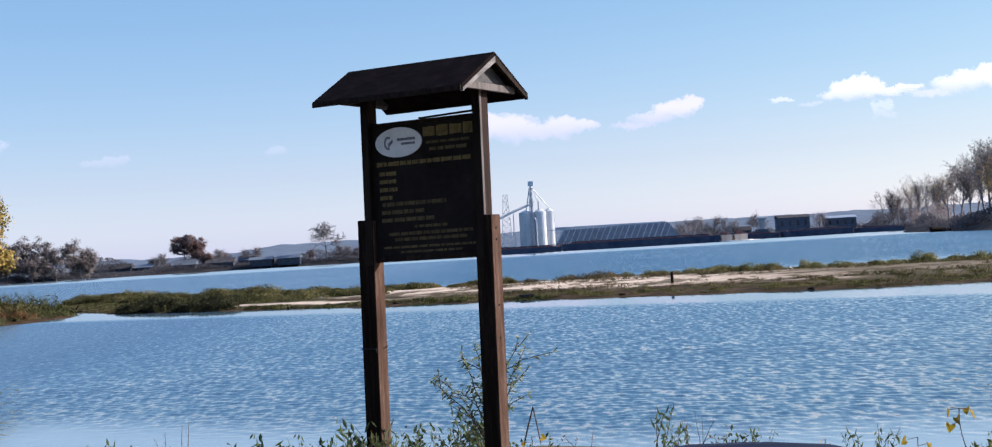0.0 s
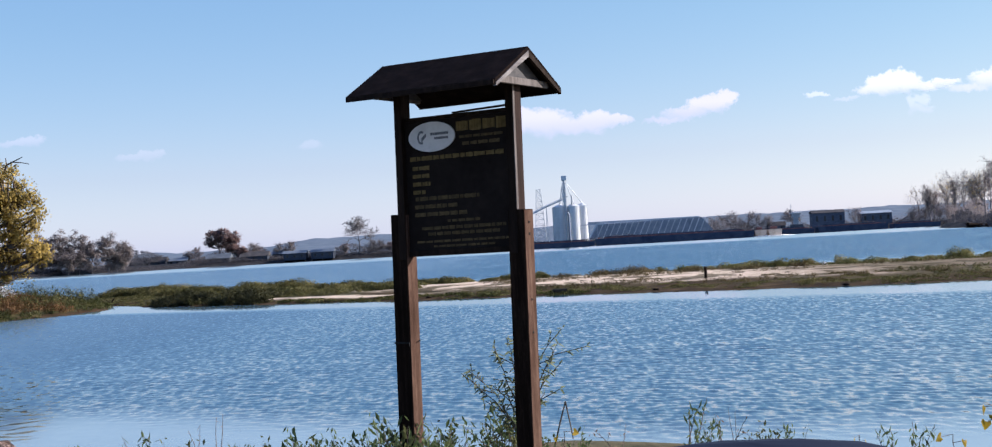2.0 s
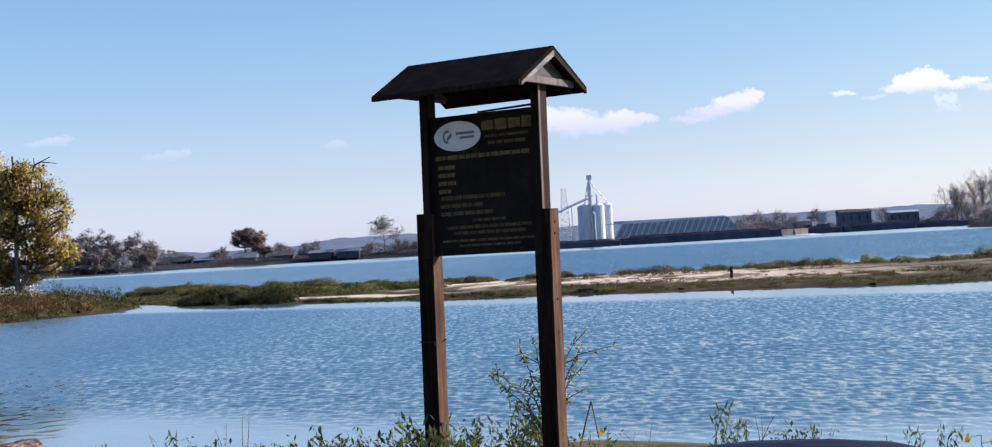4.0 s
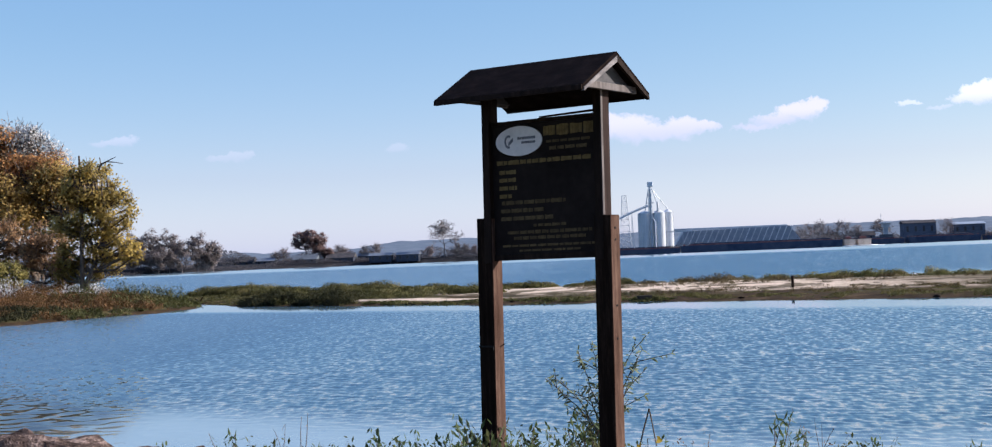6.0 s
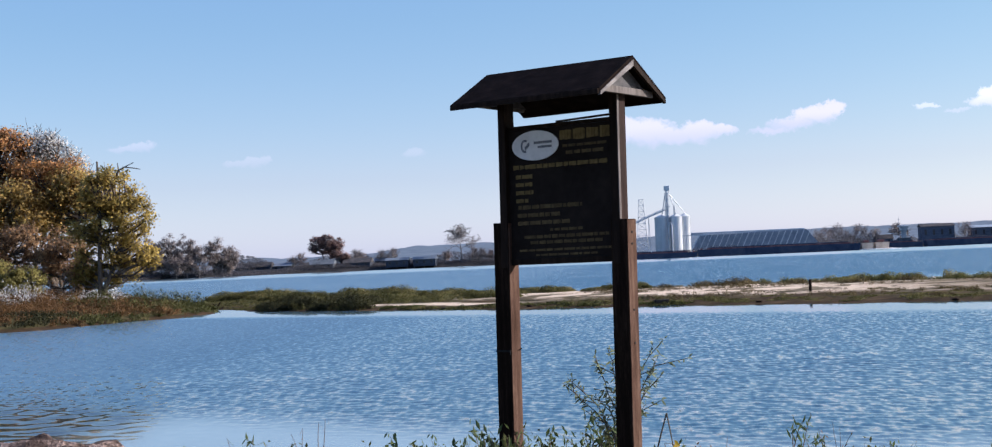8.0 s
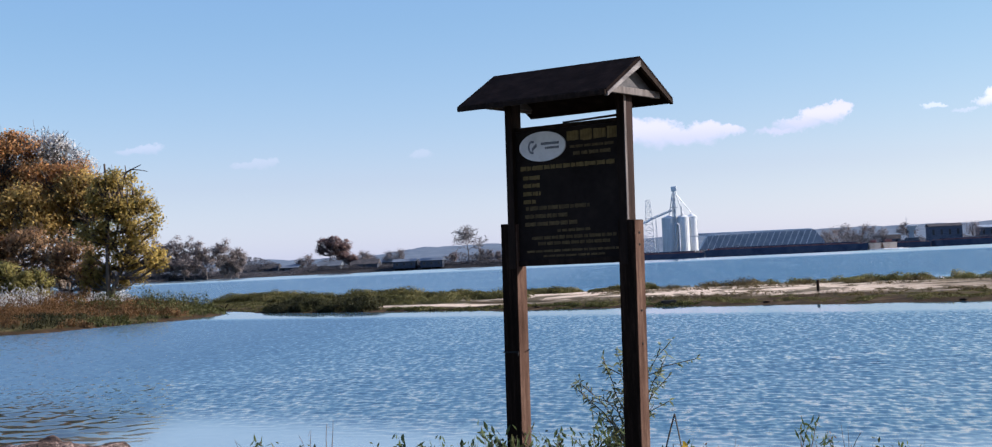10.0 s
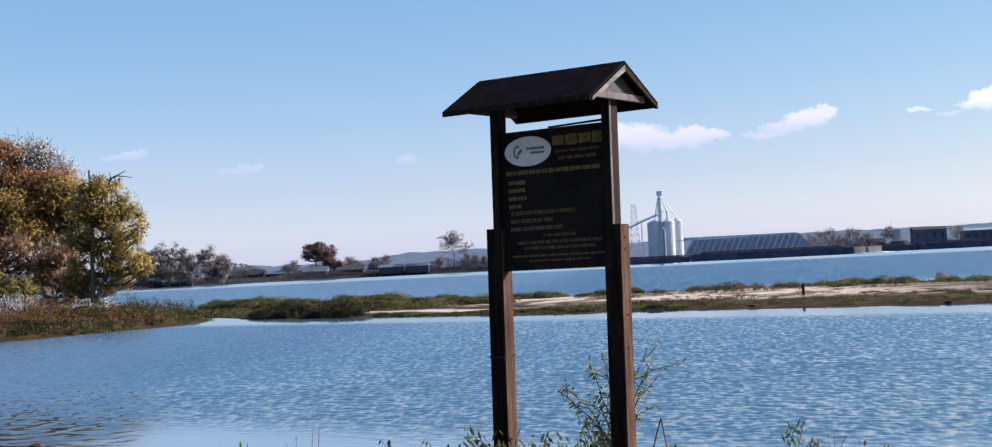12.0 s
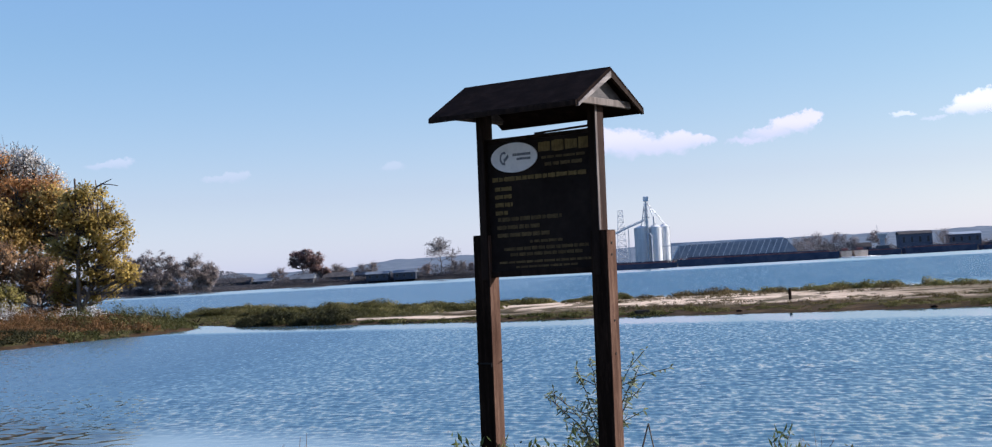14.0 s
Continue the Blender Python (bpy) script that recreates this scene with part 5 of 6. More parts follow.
leafy_tree(113, (-32.2, 72.0, 0.6), ((0.2, 0, 1.0, 1.3, 1.1, 0.9, 51), (-1.1, 0, 1.4, 1.2, 1.1, 1.0, 45)), LEAF_LIME, "light green rounded bush on the point", B, (0.22, 0.42), 220, 0.10, 0.05, name="bush", twigs=2)
leafy_tree(114, (-35.0, 72.5, 0.6), ((0, 0, 1.6, 1.4, 1.2, 1.3, 66),), LEAF_LIME, "light green rounded bush on the point", B, (0.25, 0.45), 220, 0.10, 0.05, name="bush", twigs=2)
leafy_tree(115, (-35.7, 76.3, 0.7), ((0.2, 0, 3.2, 0.5, 0.5, 0.8, 18),), LEAF_ORANGE, "small bright orange bush under the trees", B, (0.18, 0.32), 80, 0.16, 0.05, name="bush", twigs=3)
tree(116, (-36.6, 84.5, 0.8), 10.9, 0.15, 0, 0.000, None, 0.00, "bare twiggy tree top over the point", G, fork=0.3, spread=0.5, tip=0.014)
tree(117, (-34.7, 84.0, 0.8), 10.5, 0.13, 0, 0.000, None, 0.00, "bare twiggy tree top over the point", G, fork=0.45, spread=0.5, tip=0.014)

snag = thing("dead_tree", pose(-28.5, 74.2, 0.6), "bare grey dead tree with one bent limb", "tree")
segs = []
path = [(0, 0, 0), (0.05, 0, 3.0), (0.12, 0, 5.6), (0.06, 0, 7.9)]
segs += [(np.array(a), np.array(b), 0.14 - 0.03 * i, 0.11 - 0.03 * i) for i, (a, b) in enumerate(zip(path, path[1:]))]
path = [(0.1, 0, 4.6), (0.55, 0, 5.9), (1.0, 0, 6.75), (1.25, 0, 7.35), (1.55, 0, 7.5), (2.0, 0, 7.45), (2.45, 0, 7.35)]
segs += [(np.array(a), np.array(b), 0.085 - 0.011 * i, 0.075 - 0.011 * i) for i, (a, b) in enumerate(zip(path, path[1:]))]
for a, b in (((1.25, 0, 7.35), (1.2, 0, 7.75)), ((1.55, 0, 7.5), (2.1, 0, 7.75)), ((1.0, 0, 6.75), (1.5, 0, 6.6)), ((1.5, 0, 6.6), (1.6, 0, 6.2)), ((0.12, 0, 5.6), (0.6, 0.1, 6.1))):
    segs.append((np.array(a), np.array(b), 0.035, 0.02))
V, F = tubes(segs, 6)
raw("trunk", V, F, BARK, snag, smooth=True)
snag.scale = (1.0, 1, 0.96)

# ---------------------------------------------------------------- far bank: trees
def bare(seed, x, y, h, leaves=0, mat=None, label="bare grey brown tree on the far bank", group="bare trees on the far bank", squash=(1, 1), leaf_size=0.45, sc=0.9, levels=4, kids=4, tip=0.055, spread=0.7, fork=0.2, name="tree", base=1.0):
    return tree(seed, (x, y, float(land(x, y)) - 0.2), h, h * 0.020, leaves, leaf_size, mat, sc, label, group, 4, levels, kids, spread, fork, tip, squash, FAR_BARK, name, base)


FG = "grey brown trees on the far bank"
for k, (x_, y_, rx_, z_, rz_, many) in enumerate(((-224, 618, 6, 9, 6, 40), (-215, 620, 6, 8.5, 6, 40), (-207.5, 622, 5.5, 9.5, 6.2, 44), (-199, 624, 6.2, 9.6, 6.4, 54), (-193, 622, 4.5, 6.5, 4.5, 30), (-187, 627, 4.6, 11.2, 5.3, 40),
                                                  (-181.5, 632, 4.2, 8.4, 3.6, 34), (-184, 630, 6.0, 5.2, 3.4, 44), (-202, 618, 9.0, 5.2, 3.6, 54), (-213, 617, 8.0, 5.2, 3.6, 50))):
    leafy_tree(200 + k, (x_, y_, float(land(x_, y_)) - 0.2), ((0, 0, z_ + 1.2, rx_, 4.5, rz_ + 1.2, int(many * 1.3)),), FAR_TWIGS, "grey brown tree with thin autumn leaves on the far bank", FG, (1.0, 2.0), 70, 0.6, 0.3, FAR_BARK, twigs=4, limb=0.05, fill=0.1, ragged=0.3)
leafy_tree(220, (-154.5, 706, 2.2), ((-2.4, 0, 12.0, 4.0, 3, 3.9, 46), (1.8, 0, 13.3, 4.2, 3, 3.4, 46), (-4.8, 0, 9.4, 2.2, 2, 1.8, 14), (1.0, 0, 9.5, 3.0, 2.5, 2.5, 16)), FAR_RED, "broad red brown tree with thinning leaves", "", (0.8, 1.5), 75, 0.55, 0.42, FAR_BARK, twigs=4, limb=0.06, fill=0.4, ragged=0.3)
leafy_tree(221, (-149.4, 708, 2.2), ((0.3, 0, 9.0, 4.8, 3, 5.4, 84), (5.2, 0, 4.5, 2.6, 2, 2.6, 22)), FAR_RED, "red brown tree with dense leaves on the far bank", "", (0.9, 1.7), 85, 0.6, 0.32, FAR_BARK, twigs=2, limb=0.05, fill=0.1, ragged=0.3)
bare(222, -84.5, 706, 19.5, 0, None, "tall bare tree standing alone on the far bank", "", (1.35, 1.3), fork=0.42, spread=0.85, tip=0.075)
for k, (x_, y_, h_) in enumerate(((-168, 712, 8), (-172, 714, 7), (-139, 712, 9), (-136, 715, 7), (-126, 716, 8), (-121, 716, 9), (-92, 710, 6), (-79, 708, 8), (-75, 708, 7), (-70, 710, 6), (-64, 712, 7),
                                  (100, 775, 10), (106, 780, 11), (112, 790, 12), (117, 795, 13), (122, 795, 12), (128, 795, 11), (134, 795, 10), (181, 792, 11), (214, 795, 10), (222, 800, 11), (232, 805, 12), (242, 810, 12))):
    bare(240 + k, x_, y_, h_, 420 if k < 11 else 260, FAR_TWIGS if k % 3 else FAR_RED, "small brown twiggy tree on the far bank", "small trees on the far bank", (1.3, 1.2), 0.4, 0.7, fork=0.12, tip=0.055 if k < 11 else 0.04, levels=3, kids=6)
rng = np.random.default_rng(5)
for k in range(21):
    bearing = 15.2 + 0.275 * k + rng.normal() * 0.10
    reach = np.interp(bearing, (15.2, 16.5, 17.0, 17.5, 19.0, 21.0), (835, 835, 600, 500, 370, 340)) * rng.uniform(0.98, 1.06)
    top = np.interp(bearing, (15.2, 16.5, 17.3, 18.4, 19.3, 21.0), (25, 29, 23, 21, 22, 22)) * rng.uniform(0.72, 1.08)
    x_, y_ = reach * math.sin(radians(bearing)), reach * math.cos(radians(bearing))
    full = 3200 if bearing > 18.9 else (300, 2400, 1300)[k % 3]
    bare(300 + k, x_ + 3, y_, top, full, (LEAF_OLIVE, FAR_TWIGS, FAR_RED, FAR_TWIGS)[k % 4], "tall bare tree with grey trunk on the wooded shore", "tall trees on the wooded shore",
         (0.8, 0.8) if k % 2 else (1.05, 1.0), 0.34, 0.5, tip=0.034, fork=0.22 if k % 2 else 0.4, spread=0.42 if k % 2 else 0.6, kids=4 if k % 3 else 3)


def scrub(name, label, seed, line, n, height, size, material):
    rng = np.random.default_rng(seed)
    pts = np.array(line, float)
    seg = rng.integers(0, len(pts) - 1, n)
    f = rng.uniform(0, 1, n)[:, None]
    p = pts[seg] * (1 - f) + pts[seg + 1] * f + rng.normal(size=(n, 2)) * np.array([1.5, 3.0])
    z = land(p[:, 0], p[:, 1])
    tall = np.clip(0.5 + 0.7 * wave_noise(p[:, 0], p[:, 1], 0.12, seed + 3), 0.15, 1.3) * height
    c = np.stack([p[:, 0], p[:, 1], z + rng.uniform(0, 1, n) ** 0.8 * tall], 1)
    V, F = blades(rng, c, size, size * 0.6)
    tagged(raw(name, V, F, material), label, "plants", kind="stuff")


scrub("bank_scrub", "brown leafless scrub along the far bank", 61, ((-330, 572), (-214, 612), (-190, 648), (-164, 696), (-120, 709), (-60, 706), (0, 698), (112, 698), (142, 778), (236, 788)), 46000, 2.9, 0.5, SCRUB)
scrub("back_scrub", "brush and young trees behind the far bank, blue grey haze in their colour", 65, ((-330, 610), (-235, 645), (-200, 690), (-170, 730), (-120, 738), (-60, 735), (-20, 735)), 30000, 6.5, 0.7, FAR_BRUSH)
scrub("moorage_scrub", "brush behind the moored boats, blue grey haze in its colour", 66, ((98, 760), (125, 800), (160, 815), (240, 815)), 10000, 6.5, 0.7, FAR_BRUSH)
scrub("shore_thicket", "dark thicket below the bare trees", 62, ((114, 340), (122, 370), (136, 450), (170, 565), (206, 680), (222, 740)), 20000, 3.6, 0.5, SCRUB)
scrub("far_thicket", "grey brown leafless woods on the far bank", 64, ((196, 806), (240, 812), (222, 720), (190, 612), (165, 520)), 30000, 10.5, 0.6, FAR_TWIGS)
scrub("dark_thicket", "dark evergreen thicket at the near end", 63, ((114, 340), (122, 336), (134, 328), (150, 318), (128, 360)), 7000, 7.0, 0.5, SCRUB)
snag2 = thing("stranded_log", pose(116.2, 372, 0.1, 0, 0, 8), "dark stranded log with roots in the river", "log")
V, F = tubes([(np.array(a), np.array(b), r0, r1) for a, b, r0, r1 in (((-2.2, 0, 0.6), (3.2, 0, 0.35), 0.78, 0.42), ((-2.2, 0, 0.4), (-2.9, 0.2, 1.2), 0.22, 0.08), ((-2.2, 0, 0.4), (-2.7, -0.3, -0.3), 0.2, 0.1), ((-2.0, 0, 0.5), (-2.2, 0.1, 1.3), 0.15, 0.05), ((1.0, 0, 0.3), (1.9, 0.3, 1.0), 0.1, 0.04))], 7)
raw("trunk", V, F, WOOD, snag2, smooth=True)
copy_thing(snag2, pose(118.2, 352, 0.0, 0, 0, 150)).scale = (0.6, 0.7, 0.9)


# ---------------------------------------------------------------- far bank: grain elevator
def grain_bin(x, y, r, z0, z1):
    ob = thing("grain_bin", pose(x, y, z0), "tall round galvanised grain bin by the river", "silo", "grain bins")
    h = z1 - z0
    bm = cylinder(r, r, 0, h, 40)
    part("shell", bm, STEEL, ob)
    part("roof", cylinder(r * 1.02, 0.5, h, h + 1.4, 40), STEEL, ob)
    for k in range(13):
        a = radians(180 + 15 * k)
        part("stiffener", box(r * math.cos(a) - 0.05, r * math.cos(a) + 0.05, r * math.sin(a) - 0.07, r * math.sin(a) + 0.04, 0, h), STEEL, ob)
    for z in (0.35, 0.7, 0.985):
        part("hoop", cylinder(r * 1.012, r * 1.012, h * z, h * z + 0.14, 40), STEEL, ob)
    return ob


for x_, y_, r_, z_ in ((15.9, 700, 3.55, 19.7), (22.6, 700, 3.1, 19.9), (27.2, 704, 2.6, 20.0)):
    grain_bin(x_, y_, r_, 2.4, z_)


def lattice(name, label, x, y, z0, z1, w0, w1, bays, r, category, top=None):
    ob = thing(name, pose(x, y, z0), label, category)
    h = z1 - z0
    corner = lambda f, sx, sy: np.array([sx * (w0 + (w1 - w0) * f) / 2, sy * (w0 + (w1 - w0) * f) / 2, h * f])
    for sx in (-1, 1):
        for sy in (-1, 1):
            V, F = tubes([(corner(0, sx, sy), corner(1, sx, sy), r, r)], 6)
            raw("leg", V, F, STEEL, ob)
    for b in range(bays):
        f0, f1 = b / bays, (b + 1) / bays
        sg = []
        for s0, s1 in (((-1, -1), (1, -1)), ((1, -1), (1, 1)), ((1, 1), (-1, 1)), ((-1, 1), (-1, -1))):
            sg += [(corner(f0, *s0), corner(f1, *s1), r * 0.6, r * 0.6), (corner(f0, *s1), corner(f1, *s0), r * 0.6, r * 0.6), (corner(f1, *s0), corner(f1, *s1), r * 0.6, r * 0.6)]
        V, F = tubes(sg, 4)
        raw("brace", V, F, STEEL, ob)
    return ob


leg = lattice("bucket_elevator", "pale steel bucket elevator tower with head house", 18.6, 698, 2.4, 31.5, 1.9, 1.5, 10, 0.16, "tower")
part("casing", box(-0.45, 0.45, -0.4, 0.4, 0, 31.0, 0.03), STEEL, leg)
part("head_house", box(-1.1, 1.6, -0.9, 0.9, 30.2, 32.6, 0.25), STEEL, leg)
part("platform", box(-1.6, 1.7, -1.3, 1.3, 22.2, 22.5), STEEL, leg)
for a, b, r in (((0.9, 0, 30.0), (4.4, 0, 18.6), 0.22), ((1.0, 0.3, 29.0), (8.8, 5, 18.8), 0.22), ((-0.8, 0, 28.0), (-2.6, 0, 18.2), 0.20), ((3.6, 0, 18.0), (3.6, 0, 22.6), 0.5)):
    V, F = tubes([(np.array(a), np.array(b), r, r)], 8)
    raw("spout", V, F, STEEL, leg)
conv = thing("conveyor", pose(0, 697, 0), "long inclined pale conveyor gallery", "conveyor")
sg = []
for dz in (0, 0.9):
    for dy in (-0.5, 0.5):
        sg.append((np.array((17.4, dy, 23.0 + dz)), np.array((9.5, dy, 20.0 + dz)), 0.12, 0.12))
        sg.append((np.array((9.5, dy, 20.0 + dz)), np.array((-4, dy, 14.2 + dz)), 0.12, 0.12))
for i in range(22):
    t_ = i / 21
    px = 17.4 - 21.4 * t_
    pz = 23.0 - (17.4 - px) * 0.38 if px > 9.5 else 20.0 - (9.5 - px) * 0.43
    sg.append((np.array((px, -0.5, pz)), np.array((px, -0.5, pz + 0.9)), 0.07, 0.07))
V, F = tubes(sg, 5)
raw("gallery", V, F, STEEL, conv)
V, F = tubes([(np.array((17.4, 0, 23.2)), np.array((9.5, 0, 20.2)), 0.35, 0.35), (np.array((9.5, 0, 20.2)), np.array((-4, 0, 14.4)), 0.35, 0.35)], 8)
raw("belt_tube", V, F, STEEL, conv)
for px, pz in ((9.5, 20.0), (2.0, 16.8), (-4.0, 14.2)):
    V, F = tubes([(np.array((px - 0.6, 0, 2.3)), np.array((px, 0, pz)), 0.13, 0.11), (np.array((px + 0.6, 0, 2.3)), np.array((px, 0, pz)), 0.13, 0.11)], 5)
    raw("support_leg", V, F, STEEL, conv)
lattice("lattice_tower", "slender pale lattice tower by the bins", 6.6, 760, 2.4, 31.3, 6.2, 2.4, 9, 0.13, "tower")
duct = thing("aeration_duct", pose(19.6, 695.5, 2.4), "dark bent duct between the grain bins", "duct")
V, F = tubes([(np.array(a), np.array(b), 0.35, 0.35) for a, b in (((-0.9, 0, 0), (-0.9, 0, 13.2)), ((-0.9, 0, 13.2), (0, 0, 14.6)), ((0, 0, 14.6), (0.9, 0, 13.2)), ((0.9, 0, 13.2), (0.9, 0, 0)))], 8)
raw("pipe", V, F, ROOFTIN, duct)
gantry = thing("pipe_gantry", pose(0, 690, 2.4), "low steel pipe gantry between bins and shed", "gantry")
for px in (25.4, 29.5, 33.5, 37.6):
    part("gantry_post", box(px - 0.14, px + 0.14, -0.14, 0.14, -0.3, 7.6), ROOFTIN, gantry)
part("gantry_beam", box(25.2, 37.8, -0.3, 0.3, 7.5, 7.95), ROOFTIN, gantry)
shed = thing("grain_shed", pose(0, 742, 2.4), "long low grain shed with sloping grey ribbed roof", "building")
part("roof", prism(((32, 0.8), (36.5, 8.2), (91, 9.2), (97.5, 0.8)), 3, 26, "y"), PALEROOF, shed)
for k in range(18):
    a = 35.5 + k * 3.15
    part("rib", prism(((a, 0.9), (a + 0.5, 0.9), (a + 4.0, 8.1 + k * 0.05), (a + 3.5, 8.1 + k * 0.05)), 2.6, 3.0, "y"), STEEL, shed)
part("wall", box(32, 97, 3.2, 25.8, -0.3, 0.9), PALESIDING, shed)
part("ridge_conveyor", box(31, 91, 12, 14, 8.9, 9.9, 0.1), ROOFTIN, shed)


# ---------------------------------------------------------------- barges and boats
def barge(x0, x1, y, high, label):
    ob = thing("barge", pose((x0 + x1) / 2, y, 0), label, "barge", "barges")
    L = (x1 - x0) / 2
    part("hull", prism(((-L, high), (-L + 0.5, -0.8), (L - 0.5, -0.8), (L, high)), -5.3, 5.3, "y"), HULL, ob)
    part("coaming", box(-L + 4, L - 4, -4.2, 4.2, high, high + 0.55, 0.06), RUST, ob, "rust red hatch coaming")
    for k in range(9):
        a = -L + 4.5 + k * (2 * L - 9) / 9
        part("hatch_cover", box(a, a + (2 * L - 9) / 9 - 0.4, -4.0, 4.0, high + 0.55, high + 0.95, 0.1), HULL, ob)
    for a in (-L + 1.5, L - 1.5):
        for b in (-4.6, 4.6):
            part("bollard", cylinder(0.22, 0.22, high, high + 0.6, 8, at=(a, b)), RUST, ob)
    return ob


pale = barge(-49, -24.5, 600, 2.5, "dark steel barge with pale hatch covers on the river")
for ch in pale.children:
    if ch.name.startswith("hatch"):
        ch.data.materials[0] = PALESIDING
barge(-24, 27.5, 597, 2.1, "long dark steel barge under way on the river")
barge(28.5, 96.0, 612, 2.9, "long dark steel barge under way on the river")
for x0, x1, h_ in ((116, 148, 2.6), (150, 186, 3.0), (189, 213, 2.3)):
    barge(x0, x1, 744, h_, "dark steel barge moored under the riverside houses")
for x0, x1 in ((96.6, 101.6), (102.4, 108.2)):
    ob = thing("work_boat", pose((x0 + x1) / 2, 612, 0), "low tan work boat at the end of the tow", "boat", "work boats")
    w = (x1 - x0) / 2
    part("hull", prism(((-w, 2.9), (-w + 0.4, -0.4), (w - 0.4, -0.4), (w, 2.9)), -3.2, 3.2, "y"), TAN, ob, "tan painted steel hull")
    part("deck_rail", box(-w + 0.3, w - 0.3, -3.0, -2.8, 3.1, 3.25), RUST, ob)
    for a in (-w + 0.5, 0, w - 0.5):
        part("rail_post", box(a - 0.06, a + 0.06, -2.98, -2.84, 2.8, 3.15), RUST, ob)
    part("deck_gear", box(-w * 0.5, w * 0.4, -1.0, 1.5, 2.9, 4.1, 0.2), RUST, ob, "rust red deck gear")
V, F = lump(33, 8.5, 4.5, 0.35, 0.5, 10, 40)
ob = raw("wake_foam", V, F, FOAM, smooth=True)
ob.matrix_world = pose(103.5, 609.5, 0.02)
tagged(ob, "white foam of the wake along the boats", "foam", kind="stuff")

tow = thing("towboat", pose(144, 768, 0), "moored towboat with a pale pilothouse roof", "boat")
part("hull", prism(((-7.5, 2.4), (-6.5, -0.6), (6.5, -0.6), (7.5, 2.4)), -3, 3, "y"), HULL, tow)
part("deckhouse", box(-3.0, 3.4, -2.6, 2.6, 2.4, 5.0, 0.15), SIDING, tow)
part("upper_house", box(-1.1, 1.3, -1.2, 1.2, 5.0, 8.9, 0.15), ROOFTIN, tow)
part("pilothouse", box(-1.8, 2.0, -2, 2, 8.9, 10.6, 0.1), ROOFTIN, tow, "grey glazed pilothouse")
part("pilothouse_roof", box(-2.9, 3.1, -2.9, 2.9, 10.6, 11.4, 0.3), PALESIDING, tow, "pale flat roof")
V, F = tubes([(np.array((-2.2, 0, 11.2)), np.array((-2.2, 0, 16.2)), 0.12, 0.08), (np.array((-2.8, 0, 14.8)), np.array((-1.6, 0, 14.8)), 0.07, 0.07)], 5)
raw("mast", V, F, STEEL, tow)
bare(290, 147, 793, 12, 260, FAR_TWIGS, "bare spreading tree behind the towboat", "", (1.5, 1.3), 0.4, 0.8, fork=0.35)


# ---------------------------------------------------------------- houses on the far bank
def house(x, y, w, d, wall_h, roof_h, wall_mat, roof_mat, label, lift=0.0, gable="x", group="houses on the far bank", windows=3, side=None, base=None):
    z = float(land(x, y)) - 0.2 if base is None else base
    ob = thing("house", pose(x, y, z), label, "house", group)
    part("wall", box(-w / 2, w / 2, -d / 2, d / 2, lift, lift + wall_h), wall_mat, ob)
    if side:
        part("end_wall", box(w / 2 + 0.004, w / 2 + 0.10, -d / 2, d / 2, lift, lift + wall_h), side, ob, "paler end wall")
    o, t0 = 0.5, lift + wall_h
    if gable == "x":
        part("roof", prism(((-d / 2 - o, t0), (d / 2 + o, t0), (0, t0 + roof_h)), -w / 2 - o, w / 2 + o, "x"), roof_mat, ob)
    else:
        part("roof", prism(((-w / 2 - o, t0), (w / 2 + o, t0), (0, t0 + roof_h)), -d / 2 - o, d / 2 + o, "y"), roof_mat, ob)
    if lift:
        for a in (-w / 2 + 0.4, 0, w / 2 - 0.4):
            for b in (-d / 2 + 0.4, d / 2 - 0.4):
                part("stilt", box(a - 0.15, a + 0.15, b - 0.15, b + 0.15, -0.3, lift), BARK, ob)
    for k in range(windows):
        a = -w / 2 + w * (k + 0.5) / windows
        win = part("window", box(a - 0.6, a + 0.6, -d / 2 - 0.08, -d / 2 - 0.004, lift + wall_h * 0.42, lift + wall_h * 0.80), DARKROOF, ob, "dark window frame")
        part("pane", box(a - 0.48, a + 0.48, -d / 2 - 0.10, -d / 2 - 0.082, lift + wall_h * 0.46, lift + wall_h * 0.76), PANE, win)
    return ob


for x_, w_ in ((-115.4, 11.0), (-101.7, 11.0)):
    house(x_, 700, w_, 8, 3.4, 1.3, INKBLUE, SLATE, "dark blue boathouse with pale roof on stilts by the far bank", 1.2, "x", base=-0.2)
house(-190.6, 708, 18, 9, 2.6, 2.4, INKBLUE, DARKROOF, "low dark house with gabled roof on the far bank", 0, "x", base=1.4)
house(-176.5, 712, 9, 8, 2.4, 1.5, SIDING, SLATE, "small blue-grey house with slate grey roof on the far bank", 0, "x", base=1.6)
house(-154.0, 703, 11.5, 8, 2.2, 2.2, SIDING, SLATE, "grey house with pale metal roof on the far bank", 0.4, "x", base=1.4)
house(-137, 708, 13.5, 9, 2.4, 2.4, INKBLUE, DARKROOF, "dark house with gabled roof on the far bank", 0.3, "x", base=1.4)
house(-126.4, 716, 6, 6, 3.0, 1.4, SIDING, SLATE, "small blue-grey house with slate grey roof on the far bank", 0, "x", base=1.6, windows=2)
house(167.5, 800, 17.5, 10, 8.2, 1.6, NAVY, DARKROOF, "tall dark riverside house with brown end wall", 0.4, "x", windows=4, side=BROWNSIDING)
house(194, 800, 17, 10, 6.4, 1.3, NAVY, PALEROOF, "dark grey riverside house with pale low roof", 0.4, "x", windows=4)
house(139, 800, 9, 8, 2.6, 2.4, NAVY, DARKROOF, "small dark shed among bare trees", 0, "x", windows=2)

